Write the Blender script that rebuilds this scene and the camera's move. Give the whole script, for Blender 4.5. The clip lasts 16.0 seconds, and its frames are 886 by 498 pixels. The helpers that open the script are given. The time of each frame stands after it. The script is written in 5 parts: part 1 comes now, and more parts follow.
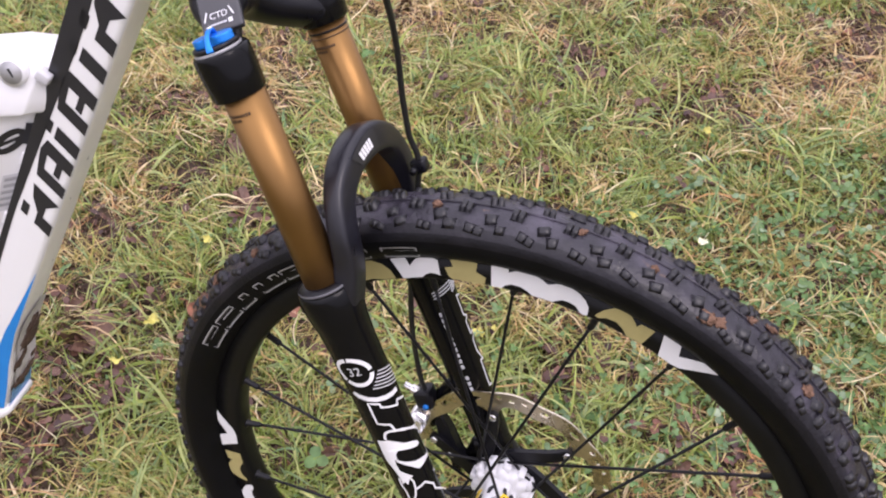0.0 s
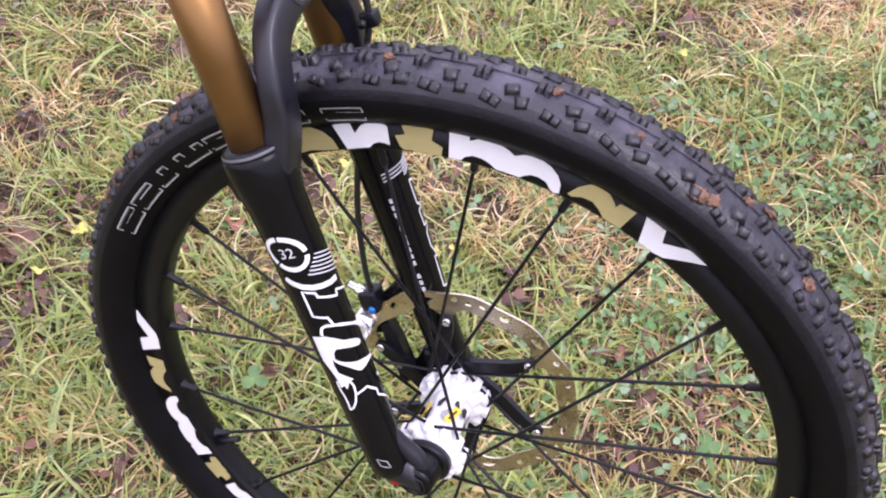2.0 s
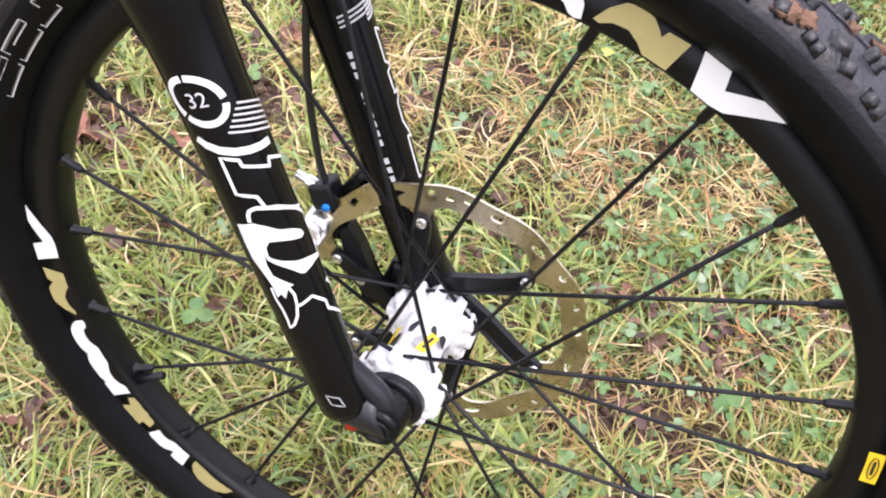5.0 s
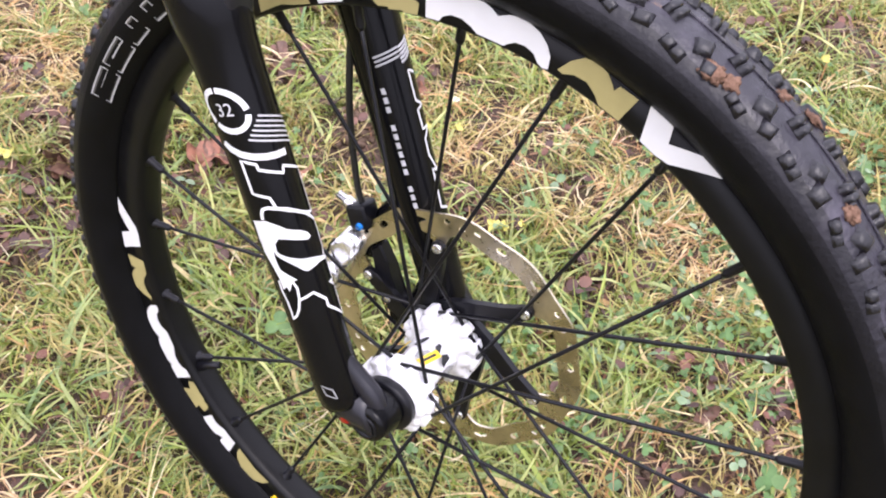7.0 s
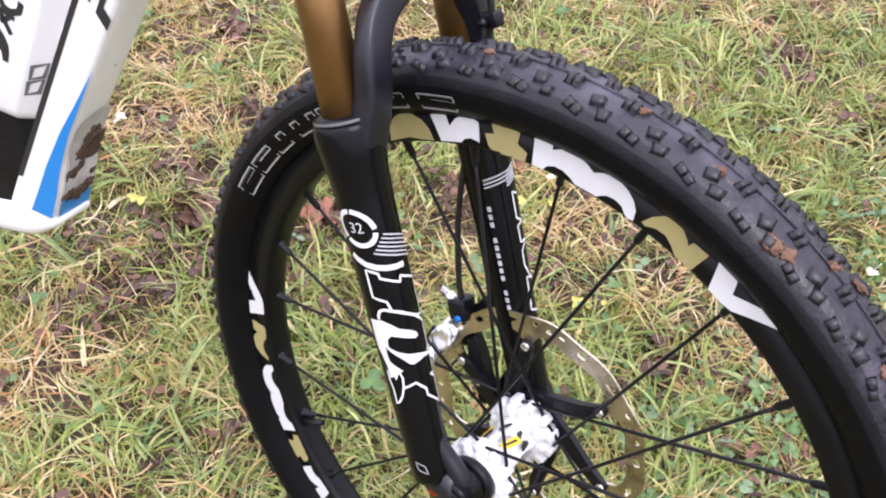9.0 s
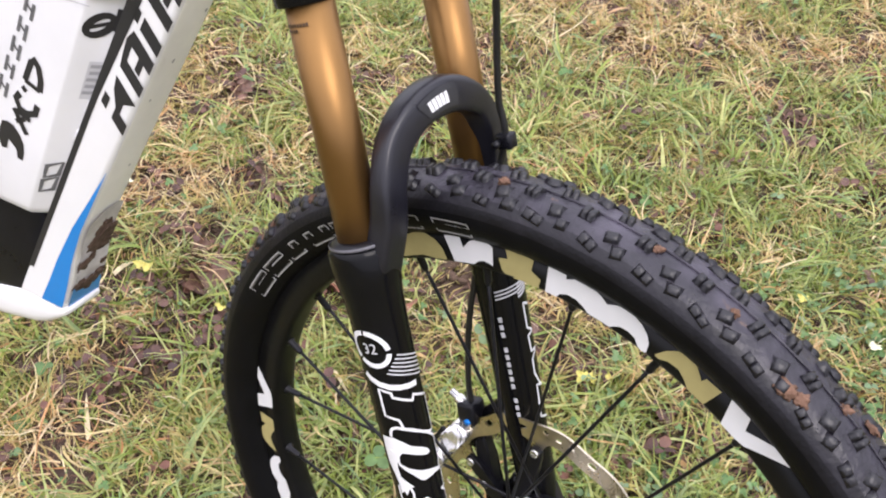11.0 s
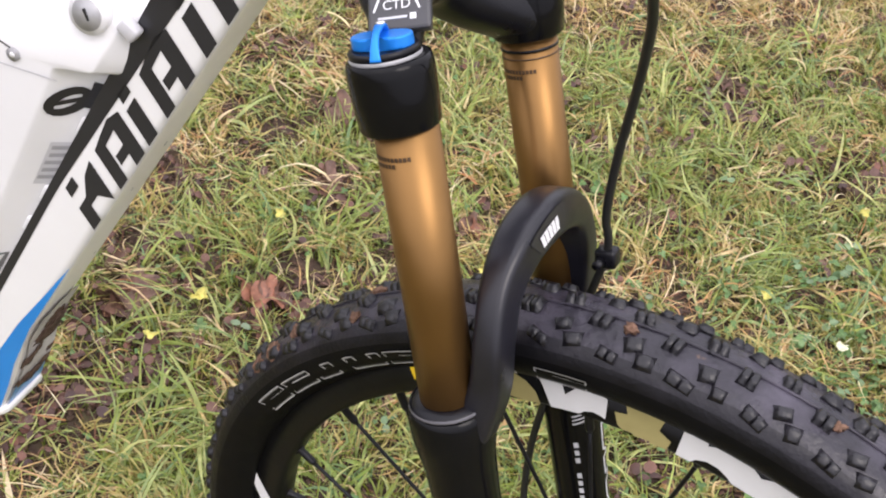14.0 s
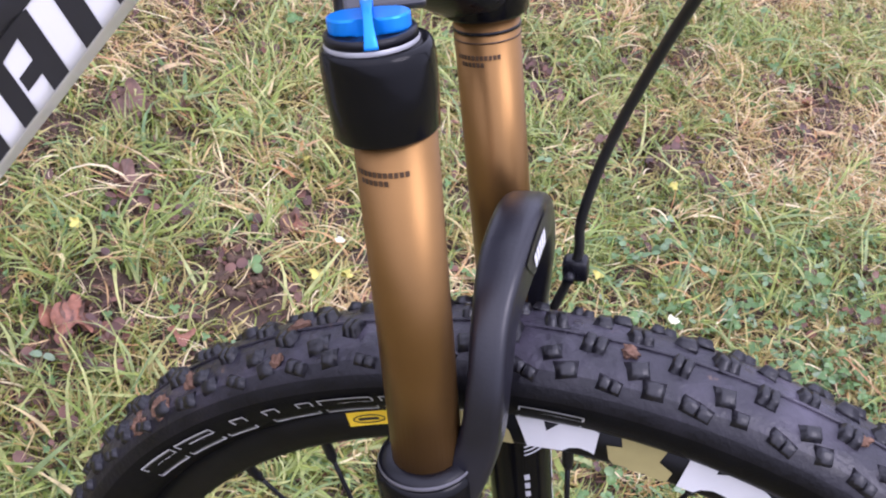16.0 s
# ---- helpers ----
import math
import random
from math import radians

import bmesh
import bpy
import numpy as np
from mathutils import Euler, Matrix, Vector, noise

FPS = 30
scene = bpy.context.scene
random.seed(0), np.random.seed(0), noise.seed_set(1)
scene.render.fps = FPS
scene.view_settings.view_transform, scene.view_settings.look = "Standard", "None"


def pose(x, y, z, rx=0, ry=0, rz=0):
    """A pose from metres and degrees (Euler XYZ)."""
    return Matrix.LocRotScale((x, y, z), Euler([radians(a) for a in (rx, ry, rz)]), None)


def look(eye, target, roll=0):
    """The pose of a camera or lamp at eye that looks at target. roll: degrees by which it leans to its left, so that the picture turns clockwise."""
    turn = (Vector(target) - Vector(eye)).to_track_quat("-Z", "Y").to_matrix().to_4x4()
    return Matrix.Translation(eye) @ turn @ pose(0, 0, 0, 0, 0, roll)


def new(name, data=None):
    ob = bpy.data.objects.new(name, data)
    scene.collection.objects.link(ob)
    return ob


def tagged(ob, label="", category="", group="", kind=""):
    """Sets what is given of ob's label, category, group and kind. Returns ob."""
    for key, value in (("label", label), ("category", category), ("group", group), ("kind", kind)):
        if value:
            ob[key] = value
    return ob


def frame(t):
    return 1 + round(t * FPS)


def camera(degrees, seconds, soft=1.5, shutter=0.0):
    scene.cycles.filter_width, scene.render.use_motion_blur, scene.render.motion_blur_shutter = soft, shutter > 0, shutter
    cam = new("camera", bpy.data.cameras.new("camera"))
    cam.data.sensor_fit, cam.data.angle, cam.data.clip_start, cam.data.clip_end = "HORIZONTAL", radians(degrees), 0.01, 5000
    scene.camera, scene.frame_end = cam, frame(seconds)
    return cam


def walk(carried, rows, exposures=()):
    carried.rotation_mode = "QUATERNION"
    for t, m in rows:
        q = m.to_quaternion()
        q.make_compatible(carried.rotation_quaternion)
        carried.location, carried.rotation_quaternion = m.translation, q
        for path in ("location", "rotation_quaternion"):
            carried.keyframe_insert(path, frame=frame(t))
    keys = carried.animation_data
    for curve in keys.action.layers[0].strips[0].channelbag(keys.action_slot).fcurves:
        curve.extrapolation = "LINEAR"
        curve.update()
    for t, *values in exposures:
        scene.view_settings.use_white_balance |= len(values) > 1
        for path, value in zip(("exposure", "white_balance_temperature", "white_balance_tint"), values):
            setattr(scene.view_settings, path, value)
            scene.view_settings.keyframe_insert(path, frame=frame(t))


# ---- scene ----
cam = camera(49.46, 16.0, soft=2.0, shutter=0.25)
EXPOSURES = [(0, 0.07, 6250, 25), (0.5, 0.22, 6150, 27), (1, 0.34, 6050, 29), (2, 0.51, 5900, 32), (2.6, 0.59, 5950, 29), (3.5, 0.72, 6200, 22), (4.2, 0.73, 6200, 21), (7, 0.65, 6100, 23), (8, 0.57, 6050, 23), (9.5, 0.45, 6000, 22), (12.5, 0.22, 6450, 16), (14.5, 0.17, 6350, 18), (15.3, 0.22, 6050, 22), (16, 0.30, 5600, 30)]
PATH = [
    (0, (0.1373, -0.5146, 1.1169), (-0.1719, 0.3273, 0.3196), -0.12),
    (0.5, (0.1292, -0.5008, 1.0825), (-0.1656, 0.3346, 0.2730), 1.29),
    (1, (0.1294, -0.4887, 1.0559), (-0.1455, 0.3375, 0.2301), 2.34),
    (1.5, (0.1329, -0.4857, 1.0357), (-0.1288, 0.3349, 0.2002), 2.81),
    (2, (0.1322, -0.4758, 1.0027), (-0.1166, 0.3461, 0.1645), 3.82),
    (2.5, (0.1262, -0.4476, 0.9616), (-0.1221, 0.3646, 0.1139), 4.40),
    (3, (0.1148, -0.4334, 0.9291), (-0.1393, 0.3730, 0.0776), 4.66),
    (3.5, (0.1009, -0.4135, 0.8947), (-0.1405, 0.3828, 0.0300), 4.78),
    (4, (0.0996, -0.3996, 0.8500), (-0.1048, 0.4056, -0.0160), 6.24),
    (4.2, (0.0977, -0.3961, 0.8410), (-0.0905, 0.4091, -0.0287), 6.17),
    (6.3, (0.1874, -0.3788, 0.8314), (-0.1680, 0.4050, -0.0049), 4.53),
    (6.5, (0.2007, -0.3870, 0.8360), (-0.1812, 0.3917, 0.0067), 4.09),
    (7, (0.2355, -0.4029, 0.8629), (-0.1945, 0.3674, 0.0494), 3.31),
    (7.5, (0.2623, -0.4204, 0.8880), (-0.2058, 0.3364, 0.0829), 2.88),
    (8, (0.2686, -0.4295, 0.9226), (-0.2357, 0.3114, 0.1246), 2.97),
    (8.5, (0.2561, -0.4392, 0.9503), (-0.2665, 0.2908, 0.1541), 2.71),
    (9, (0.2440, -0.4400, 0.9651), (-0.2880, 0.2920, 0.1770), 3.20),
    (9.5, (0.2331, -0.4361, 0.9826), (-0.3052, 0.2979, 0.2006), 3.41),
    (9.7, (0.2267, -0.4336, 0.9879), (-0.3135, 0.3018, 0.2086), 3.60),
    (11.8, (0.1821, -0.4029, 1.0358), (-0.3603, 0.3532, 0.2781), 3.46),
    (12, (0.1691, -0.3975, 1.0401), (-0.3655, 0.3616, 0.2799), 3.76),
    (12.5, (0.1407, -0.3847, 1.0465), (-0.3716, 0.3833, 0.2800), 4.47),
    (13, (0.0982, -0.3746, 1.0434), (-0.3800, 0.3970, 0.2586), 5.66),
    (13.5, (0.0363, -0.3623, 1.0368), (-0.3777, 0.4190, 0.2256), 8.27),
    (14, (-0.0192, -0.3458, 1.0260), (-0.3692, 0.4484, 0.1974), 10.33),
    (14.5, (-0.0631, -0.3292, 1.0112), (-0.3462, 0.4779, 0.1695), 11.63),
    (15, (-0.1062, -0.3246, 0.9923), (-0.3089, 0.5129, 0.1572), 14.80),
    (15.5, (-0.1263, -0.3197, 0.9720), (-0.2541, 0.5543, 0.1597), 17.90),
    (16, (-0.1364, -0.3105, 0.9587), (-0.2116, 0.5912, 0.1704), 19.37),
]
walk(cam, [(t, look(eye, target, roll)) for t, eye, target, roll in PATH], EXPOSURES)

# ---- overcast daylight ----
world = bpy.data.worlds.new("overcast_sky")
scene.world = world
world.use_nodes = True
wt = world.node_tree
wt.nodes.clear()
w_out = wt.nodes.new("ShaderNodeOutputWorld")
w_bg = wt.nodes.new("ShaderNodeBackground")
w_sky = wt.nodes.new("ShaderNodeTexSky")
w_sky.sky_type = "NISHITA"
w_sky.sun_disc = False
w_sky.sun_elevation = radians(48)
w_sky.sun_rotation = radians(205)
w_sky.air_density, w_sky.dust_density, w_sky.ozone_density = 1.0, 3.0, 1.0
w_mix = wt.nodes.new("ShaderNodeMix")
w_mix.data_type = "RGBA"
w_mix.inputs[0].default_value = 0.85
w_tc = wt.nodes.new("ShaderNodeTexCoord")
w_xyz = wt.nodes.new("ShaderNodeSeparateXYZ")
wt.links.new(w_tc.outputs["Generated"], w_xyz.inputs[0])
w_grad = wt.nodes.new("ShaderNodeMapRange")
w_grad.inputs[1].default_value, w_grad.inputs[2].default_value = 0.0, 1.0
w_grad.inputs[3].default_value, w_grad.inputs[4].default_value = 0.33, 1.0
wt.links.new(w_xyz.outputs[2], w_grad.inputs[0])
w_cloud = wt.nodes.new("ShaderNodeMix")
w_cloud.data_type = "RGBA"
w_cloud.inputs[6].default_value = (0, 0, 0, 1)
w_cloud.inputs[7].default_value = (20.5, 20.6, 21.4, 1)
wt.links.new(w_grad.outputs[0], w_cloud.inputs[0])
wt.links.new(w_cloud.outputs[2], w_mix.inputs[7])
wt.links.new(w_sky.outputs[0], w_mix.inputs[6])
wt.links.new(w_mix.outputs[2], w_bg.inputs[0])
w_bg.inputs[1].default_value = 0.125
wt.links.new(w_bg.outputs[0], w_out.inputs[0])

sun_data = bpy.data.lights.new("sun", "SUN")
sun_data.energy = 1.5
sun_data.angle = radians(35)
sun_data.color = (1.0, 0.94, 0.84)
sun = new("sun", sun_data)
sun.matrix_world = look((2.2, -0.9, 3.3), (0, 0, 0))


# ---- materials ----
def material(name, base, rough=0.5, metal=0.0, spread=0.0, scale=40.0, bump=0.0, bump_scale=200.0, spec=0.5, coat=0.0, second=None, amount=0.5, edge=0.12, rough_vary=0.0, specks=None, speck_scale=90.0, speck_amount=0.64):
    """A surface with grain at two scales. second: another colour in patches, over amount of the noise; specks: a third in small spots."""
    m = bpy.data.materials.new(name)
    m.use_nodes = True
    nt = m.node_tree
    b = nt.nodes["Principled BSDF"]
    b.inputs["Roughness"].default_value = rough
    b.inputs["Metallic"].default_value = metal
    b.inputs["Specular IOR Level"].default_value = spec
    b.inputs["Coat Weight"].default_value = coat
    b.inputs["Coat Roughness"].default_value = 0.12
    tc = nt.nodes.new("ShaderNodeTexCoord")
    big = nt.nodes.new("ShaderNodeTexNoise")
    big.inputs["Scale"].default_value = scale
    big.inputs["Detail"].default_value = 8
    big.inputs["Roughness"].default_value = 0.62
    nt.links.new(tc.outputs["Object"], big.inputs["Vector"])
    ramp = nt.nodes.new("ShaderNodeValToRGB")
    lo = [max(0, c * (1 - spread)) for c in base]
    hi = [min(1, c * (1 + spread)) for c in base]
    ramp.color_ramp.elements[0].position, ramp.color_ramp.elements[0].color = 0.3, (*lo, 1)
    ramp.color_ramp.elements[1].position, ramp.color_ramp.elements[1].color = 0.7, (*hi, 1)
    nt.links.new(big.outputs[0], ramp.inputs[0])
    col = ramp.outputs[0]
    if second:
        patch = nt.nodes.new("ShaderNodeTexNoise")
        patch.inputs["Scale"].default_value = scale * 0.45
        patch.inputs["Detail"].default_value = 9
        patch.inputs["Roughness"].default_value = 0.6
        nt.links.new(tc.outputs["Object"], patch.inputs["Vector"])
        mask = nt.nodes.new("ShaderNodeMapRange")
        mask.inputs[1].default_value, mask.inputs[2].default_value = amount, amount + edge
        nt.links.new(patch.outputs[0], mask.inputs[0])
        mix = nt.nodes.new("ShaderNodeMix")
        mix.data_type = "RGBA"
        nt.links.new(mask.outputs[0], mix.inputs[0])
        nt.links.new(col, mix.inputs[6])
        mix.inputs[7].default_value = (*second, 1)
        col = mix.outputs[2]
    if specks:
        spot = nt.nodes.new("ShaderNodeTexNoise")
        spot.inputs["Scale"].default_value = speck_scale
        spot.inputs["Detail"].default_value = 6
        spot.inputs["Roughness"].default_value = 0.65
        nt.links.new(tc.outputs["Object"], spot.inputs["Vector"])
        smask = nt.nodes.new("ShaderNodeMapRange")
        smask.inputs[1].default_value, smask.inputs[2].default_value = speck_amount, speck_amount + 0.06
        nt.links.new(spot.outputs[0], smask.inputs[0])
        smix = nt.nodes.new("ShaderNodeMix")
        smix.data_type = "RGBA"
        nt.links.new(smask.outputs[0], smix.inputs[0])
        nt.links.new(col, smix.inputs[6])
        smix.inputs[7].default_value = (*specks, 1)
        col = smix.outputs[2]
    nt.links.new(col, b.inputs["Base Color"])
    if rough_vary:
        rr = nt.nodes.new("ShaderNodeMapRange")
        rr.inputs[1].default_value, rr.inputs[2].default_value = 0.3, 0.7
        rr.inputs[3].default_value, rr.inputs[4].default_value = rough - rough_vary, rough + rough_vary
        nt.links.new(big.outputs[0], rr.inputs[0])
        nt.links.new(rr.outputs[0], b.inputs["Roughness"])
    if bump:
        fine = nt.nodes.new("ShaderNodeTexNoise")
        fine.inputs["Scale"].default_value = bump_scale
        fine.inputs["Detail"].default_value = 5
        nt.links.new(tc.outputs["Object"], fine.inputs["Vector"])
        bp = nt.nodes.new("ShaderNodeBump")
        bp.inputs["Strength"].default_value = bump
        bp.inputs["Distance"].default_value = 0.002
        nt.links.new(fine.outputs[0], bp.inputs["Height"])
        nt.links.new(bp.outputs[0], b.inputs["Normal"])
    return m


def blade_material(name, colours, translucent=0.35, rough=0.45):
    """Leaves and blades: each island takes one of the colours."""
    m = bpy.data.materials.new(name)
    m.use_nodes = True
    nt = m.node_tree
    b = nt.nodes["Principled BSDF"]
    geo = nt.nodes.new("ShaderNodeNewGeometry")
    ramp = nt.nodes.new("ShaderNodeValToRGB")
    el = ramp.color_ramp.elements
    while len(el) < len(colours):
        el.new(0.5)
    for i, c in enumerate(colours):
        el[i].position = i / (len(colours) - 1)
        el[i].color = (*c, 1)
    nt.links.new(geo.outputs["Random Per Island"], ramp.inputs[0])
    tc = nt.nodes.new("ShaderNodeTexCoord")
    no = nt.nodes.new("ShaderNodeTexNoise")
    no.inputs["Scale"].default_value = 60
    no.inputs["Detail"].default_value = 4
    nt.links.new(tc.outputs["Object"], no.inputs["Vector"])
    hsv = nt.nodes.new("ShaderNodeHueSaturation")
    mr = nt.nodes.new("ShaderNodeMapRange")
    mr.inputs[1].default_value, mr.inputs[2].default_value = 0.25, 0.75
    mr.inputs[3].default_value, mr.inputs[4].default_value = 0.65, 1.3
    nt.links.new(no.outputs[0], mr.inputs[0])
    nt.links.new(mr.outputs[0], hsv.inputs["Value"])
    nt.links.new(ramp.outputs[0], hsv.inputs["Color"])
    nt.links.new(hsv.outputs[0], b.inputs["Base Color"])
    b.inputs["Roughness"].default_value = rough
    b.inputs["Specular IOR Level"].default_value = 0.4
    tr = nt.nodes.new("ShaderNodeBsdfTranslucent")
    nt.links.new(hsv.outputs[0], tr.inputs[0])
    mx = nt.nodes.new("ShaderNodeMixShader")
    mx.inputs[0].default_value = translucent
    out = nt.nodes["Material Output"]
    nt.links.new(b.outputs[0], mx.inputs[1])
    nt.links.new(tr.outputs[0], mx.inputs[2])
    nt.links.new(mx.outputs[0], out.inputs[0])
    return m


# tread to sidewall: dust, plus crown-to-side shading painted as four darkening rubber tones
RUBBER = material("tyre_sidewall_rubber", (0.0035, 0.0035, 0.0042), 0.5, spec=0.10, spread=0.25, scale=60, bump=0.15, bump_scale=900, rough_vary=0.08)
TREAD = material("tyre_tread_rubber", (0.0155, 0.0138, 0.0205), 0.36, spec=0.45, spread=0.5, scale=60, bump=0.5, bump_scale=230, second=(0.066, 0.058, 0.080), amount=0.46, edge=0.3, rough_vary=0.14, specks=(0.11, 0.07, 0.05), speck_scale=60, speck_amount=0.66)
TREAD_EDGE_SHADE = material("shaded_tread_edge_rubber", (0.0100, 0.0092, 0.0130), 0.42, spec=0.32, spread=0.5, scale=60, bump=0.4, bump_scale=230, second=(0.034, 0.030, 0.040), amount=0.5, edge=0.3, rough_vary=0.14)
SHOULDER_SHADE = material("shaded_shoulder_rubber", (0.0058, 0.0055, 0.0072), 0.46, spec=0.2, spread=0.4, scale=60, bump=0.25, bump_scale=400, second=(0.014, 0.0125, 0.016), amount=0.54, edge=0.3, rough_vary=0.1)
KNOB_RUBBER = material("knob_rubber", (0.0078, 0.0072, 0.0102), 0.32, spec=0.45, spread=0.5, scale=85, bump=0.35, bump_scale=260, second=(0.030, 0.027, 0.033), amount=0.5, edge=0.2, specks=(0.12, 0.075, 0.05), speck_scale=60, speck_amount=0.66)
BLACK_PAINT = material("black_fork_paint", (0.004, 0.004, 0.0048), 0.17, spread=0.2, scale=30, bump=0.02, bump_scale=300, spec=0.17, coat=0.03, rough_vary=0.06)
SATIN_BLACK = material("satin_black_alloy", (0.006, 0.006, 0.0085), 0.32, spec=0.27, spread=0.2, scale=40, bump=0.08, bump_scale=600, rough_vary=0.06)
ARCH_BLACK = material("satin_arch_paint", (0.010, 0.0098, 0.0145), 0.33, spec=0.46, spread=0.2, scale=40, bump=0.06, bump_scale=600, rough_vary=0.06)
RIM_BLACK = material("black_rim_anodising", (0.004, 0.004, 0.0045), 0.4, spec=0.2, spread=0.25, scale=40, rough_vary=0.08, bump=0.05, bump_scale=300)
GOLD = material("bronze_anodised_tube", (0.235, 0.127, 0.043), 0.38, metal=0.82, spread=0.10, scale=14, rough_vary=0.06, bump=0.03, bump_scale=800)
STEEL = material("brushed_steel", (0.60, 0.53, 0.41), 0.28, metal=1.0, spread=0.25, scale=50, rough_vary=0.12, bump=0.1, bump_scale=700)
SILVER = material("polished_alloy", (0.78, 0.77, 0.77), 0.25, metal=0.9, spread=0.1, scale=60, rough_vary=0.08)
WHITE_HUB = material("white_hub_enamel", (0.70, 0.70, 0.72), 0.3, spread=0.06, scale=60, second=(0.45, 0.44, 0.42), amount=0.64)
WHITE_PAINT = material("white_frame_paint", (0.73, 0.73, 0.73), 0.25, spread=0.02, scale=12, coat=0.4, second=(0.62, 0.6, 0.56), amount=0.72, edge=0.2)
BATTERY_WHITE = material("white_battery_plastic", (0.71, 0.71, 0.72), 0.35, spread=0.03, scale=15, bump=0.03, bump_scale=500)
UNDER_WHITE = material("dusty_white_paint", (0.78, 0.77, 0.72), 0.38, spread=0.06, scale=20, second=(0.45, 0.42, 0.36), amount=0.66, edge=0.15)
BLUE_PAINT = material("blue_paint", (0.006, 0.19, 0.54), 0.3, spread=0.05, scale=20, coat=0.3)
BLUE_ANO = material("blue_anodising", (0.01, 0.22, 0.75), 0.3, metal=0.4, spread=0.1, scale=40)
DECAL_WHITE = material("white_decal", (0.68, 0.68, 0.69), 0.4, spread=0.03, scale=60)
DECAL_GREY = material("grey_decal", (0.3, 0.3, 0.31), 0.5, spread=0.1, scale=80)
DECAL_LIGHT_GREY = material("light_grey_decal", (0.5, 0.5, 0.52), 0.45, spread=0.06, scale=80)
SIDEWALL_PRINT = material("faded_sidewall_print", (0.085, 0.085, 0.08), 0.55, spread=0.35, scale=120)
DECAL_GOLD = material("dull_gold_decal", (0.36, 0.31, 0.13), 0.45, spread=0.08, scale=60)
DECAL_BLACK = material("black_decal", (0.018, 0.018, 0.022), 0.35, spread=0.15, scale=40)
DECAL_YELLOW = material("yellow_decal", (0.85, 0.58, 0.02), 0.4, spread=0.05, scale=50)
DECAL_BRONZE = material("dark_laser_mark", (0.06, 0.032, 0.015), 0.5, spread=0.2, scale=200)
DECAL_BATTERY = material("faded_grey_print", (0.12, 0.12, 0.125), 0.4, spread=0.2, scale=90)
SEAL_GREY = material("grey_seal_ring", (0.11, 0.108, 0.122), 0.4, spread=0.12, scale=90)
LOCK_GREY = material("dull_grey_alloy", (0.36, 0.36, 0.37), 0.42, metal=0.25, spread=0.12, scale=90)
DIRT_FILM = material("grey_dirt_film", (0.46, 0.44, 0.43), 0.6, spread=0.15, scale=70, second=(0.33, 0.29, 0.26), amount=0.6, edge=0.2)
RED = material("red_anodising", (0.5, 0.02, 0.015), 0.35, metal=0.4, spread=0.1, scale=60)
HOSE = material("black_hose", (0.012, 0.012, 0.012), 0.45, spread=0.2, scale=100)
MUD = material("dried_mud", (0.09, 0.06, 0.043), 0.9, spread=0.45, scale=120, bump=1.0, bump_scale=350, spec=0.2)
RED_MUD = material("reddish_dried_mud", (0.16, 0.092, 0.062), 0.85, spread=0.4, scale=150, bump=1.0, bump_scale=400, spec=0.2)
SOIL = material("damp_soil", (0.070, 0.046, 0.036), 0.85, spread=0.5, scale=28, bump=1.0, bump_scale=160, spec=0.25, second=(0.085, 0.075, 0.032), amount=0.56, edge=0.15)

TURF_FAR = material("mottled_meadow_turf", (0.105, 0.095, 0.042), 0.85, spread=0.55, scale=9, bump=1.0, bump_scale=60, spec=0.2, second=(0.16, 0.12, 0.062), amount=0.52, edge=0.2, specks=(0.07, 0.09, 0.025), speck_scale=25, speck_amount=0.54)
GRASS_FRESH = blade_material("fresh_grass", [(0.19, 0.26, 0.05), (0.34, 0.39, 0.09), (0.22, 0.31, 0.08), (0.52, 0.53, 0.20), (0.15, 0.245, 0.10), (0.44, 0.46, 0.16)], 0.3, 0.36)
GRASS_OLIVE = blade_material("yellowing_grass", [(0.38, 0.335, 0.09), (0.53, 0.445, 0.16), (0.28, 0.25, 0.08), (0.58, 0.475, 0.20), (0.40, 0.35, 0.11), (0.50, 0.32, 0.13)], 0.3, 0.38)
STRAW = blade_material("dry_straw", [(0.62, 0.48, 0.22), (0.74, 0.63, 0.36), (0.54, 0.32, 0.13), (0.82, 0.73, 0.48), (0.46, 0.21, 0.08), (0.65, 0.52, 0.24)], 0.3, 0.4)
LITTER = blade_material("brown_litter", [(0.13, 0.065, 0.042), (0.22, 0.115, 0.07), (0.085, 0.045, 0.035), (0.29, 0.17, 0.10), (0.20, 0.080, 0.045), (0.11, 0.06, 0.055)], 0.12, 0.6)
DEAD_LEAF = blade_material("dark_dead_leaf", [(0.085, 0.045, 0.038), (0.13, 0.065, 0.05), (0.06, 0.034, 0.032), (0.18, 0.095, 0.07), (0.15, 0.06, 0.04)], 0.1, 0.5)
CLOVER = blade_material("clover_green", [(0.085, 0.175, 0.05), (0.15, 0.25, 0.085), (0.11, 0.21, 0.065), (0.20, 0.30, 0.13)], 0.3, 0.3)
GLAUCOUS = blade_material("grey_green_leaf", [(0.15, 0.24, 0.11), (0.22, 0.31, 0.17), (0.12, 0.21, 0.09), (0.30, 0.37, 0.25)], 0.25, 0.3)
MOSS = blade_material("moss_green", [(0.12, 0.165, 0.018), (0.25, 0.30, 0.03), (0.15, 0.19, 0.025), (0.30, 0.29, 0.05)], 0.4)
LEAF_BROWN = material("brown_dead_leaf", (0.12, 0.062, 0.042), 0.55, spread=0.5, scale=60, bump=0.8, bump_scale=150, second=(0.22, 0.14, 0.10), amount=0.55, edge=0.15)
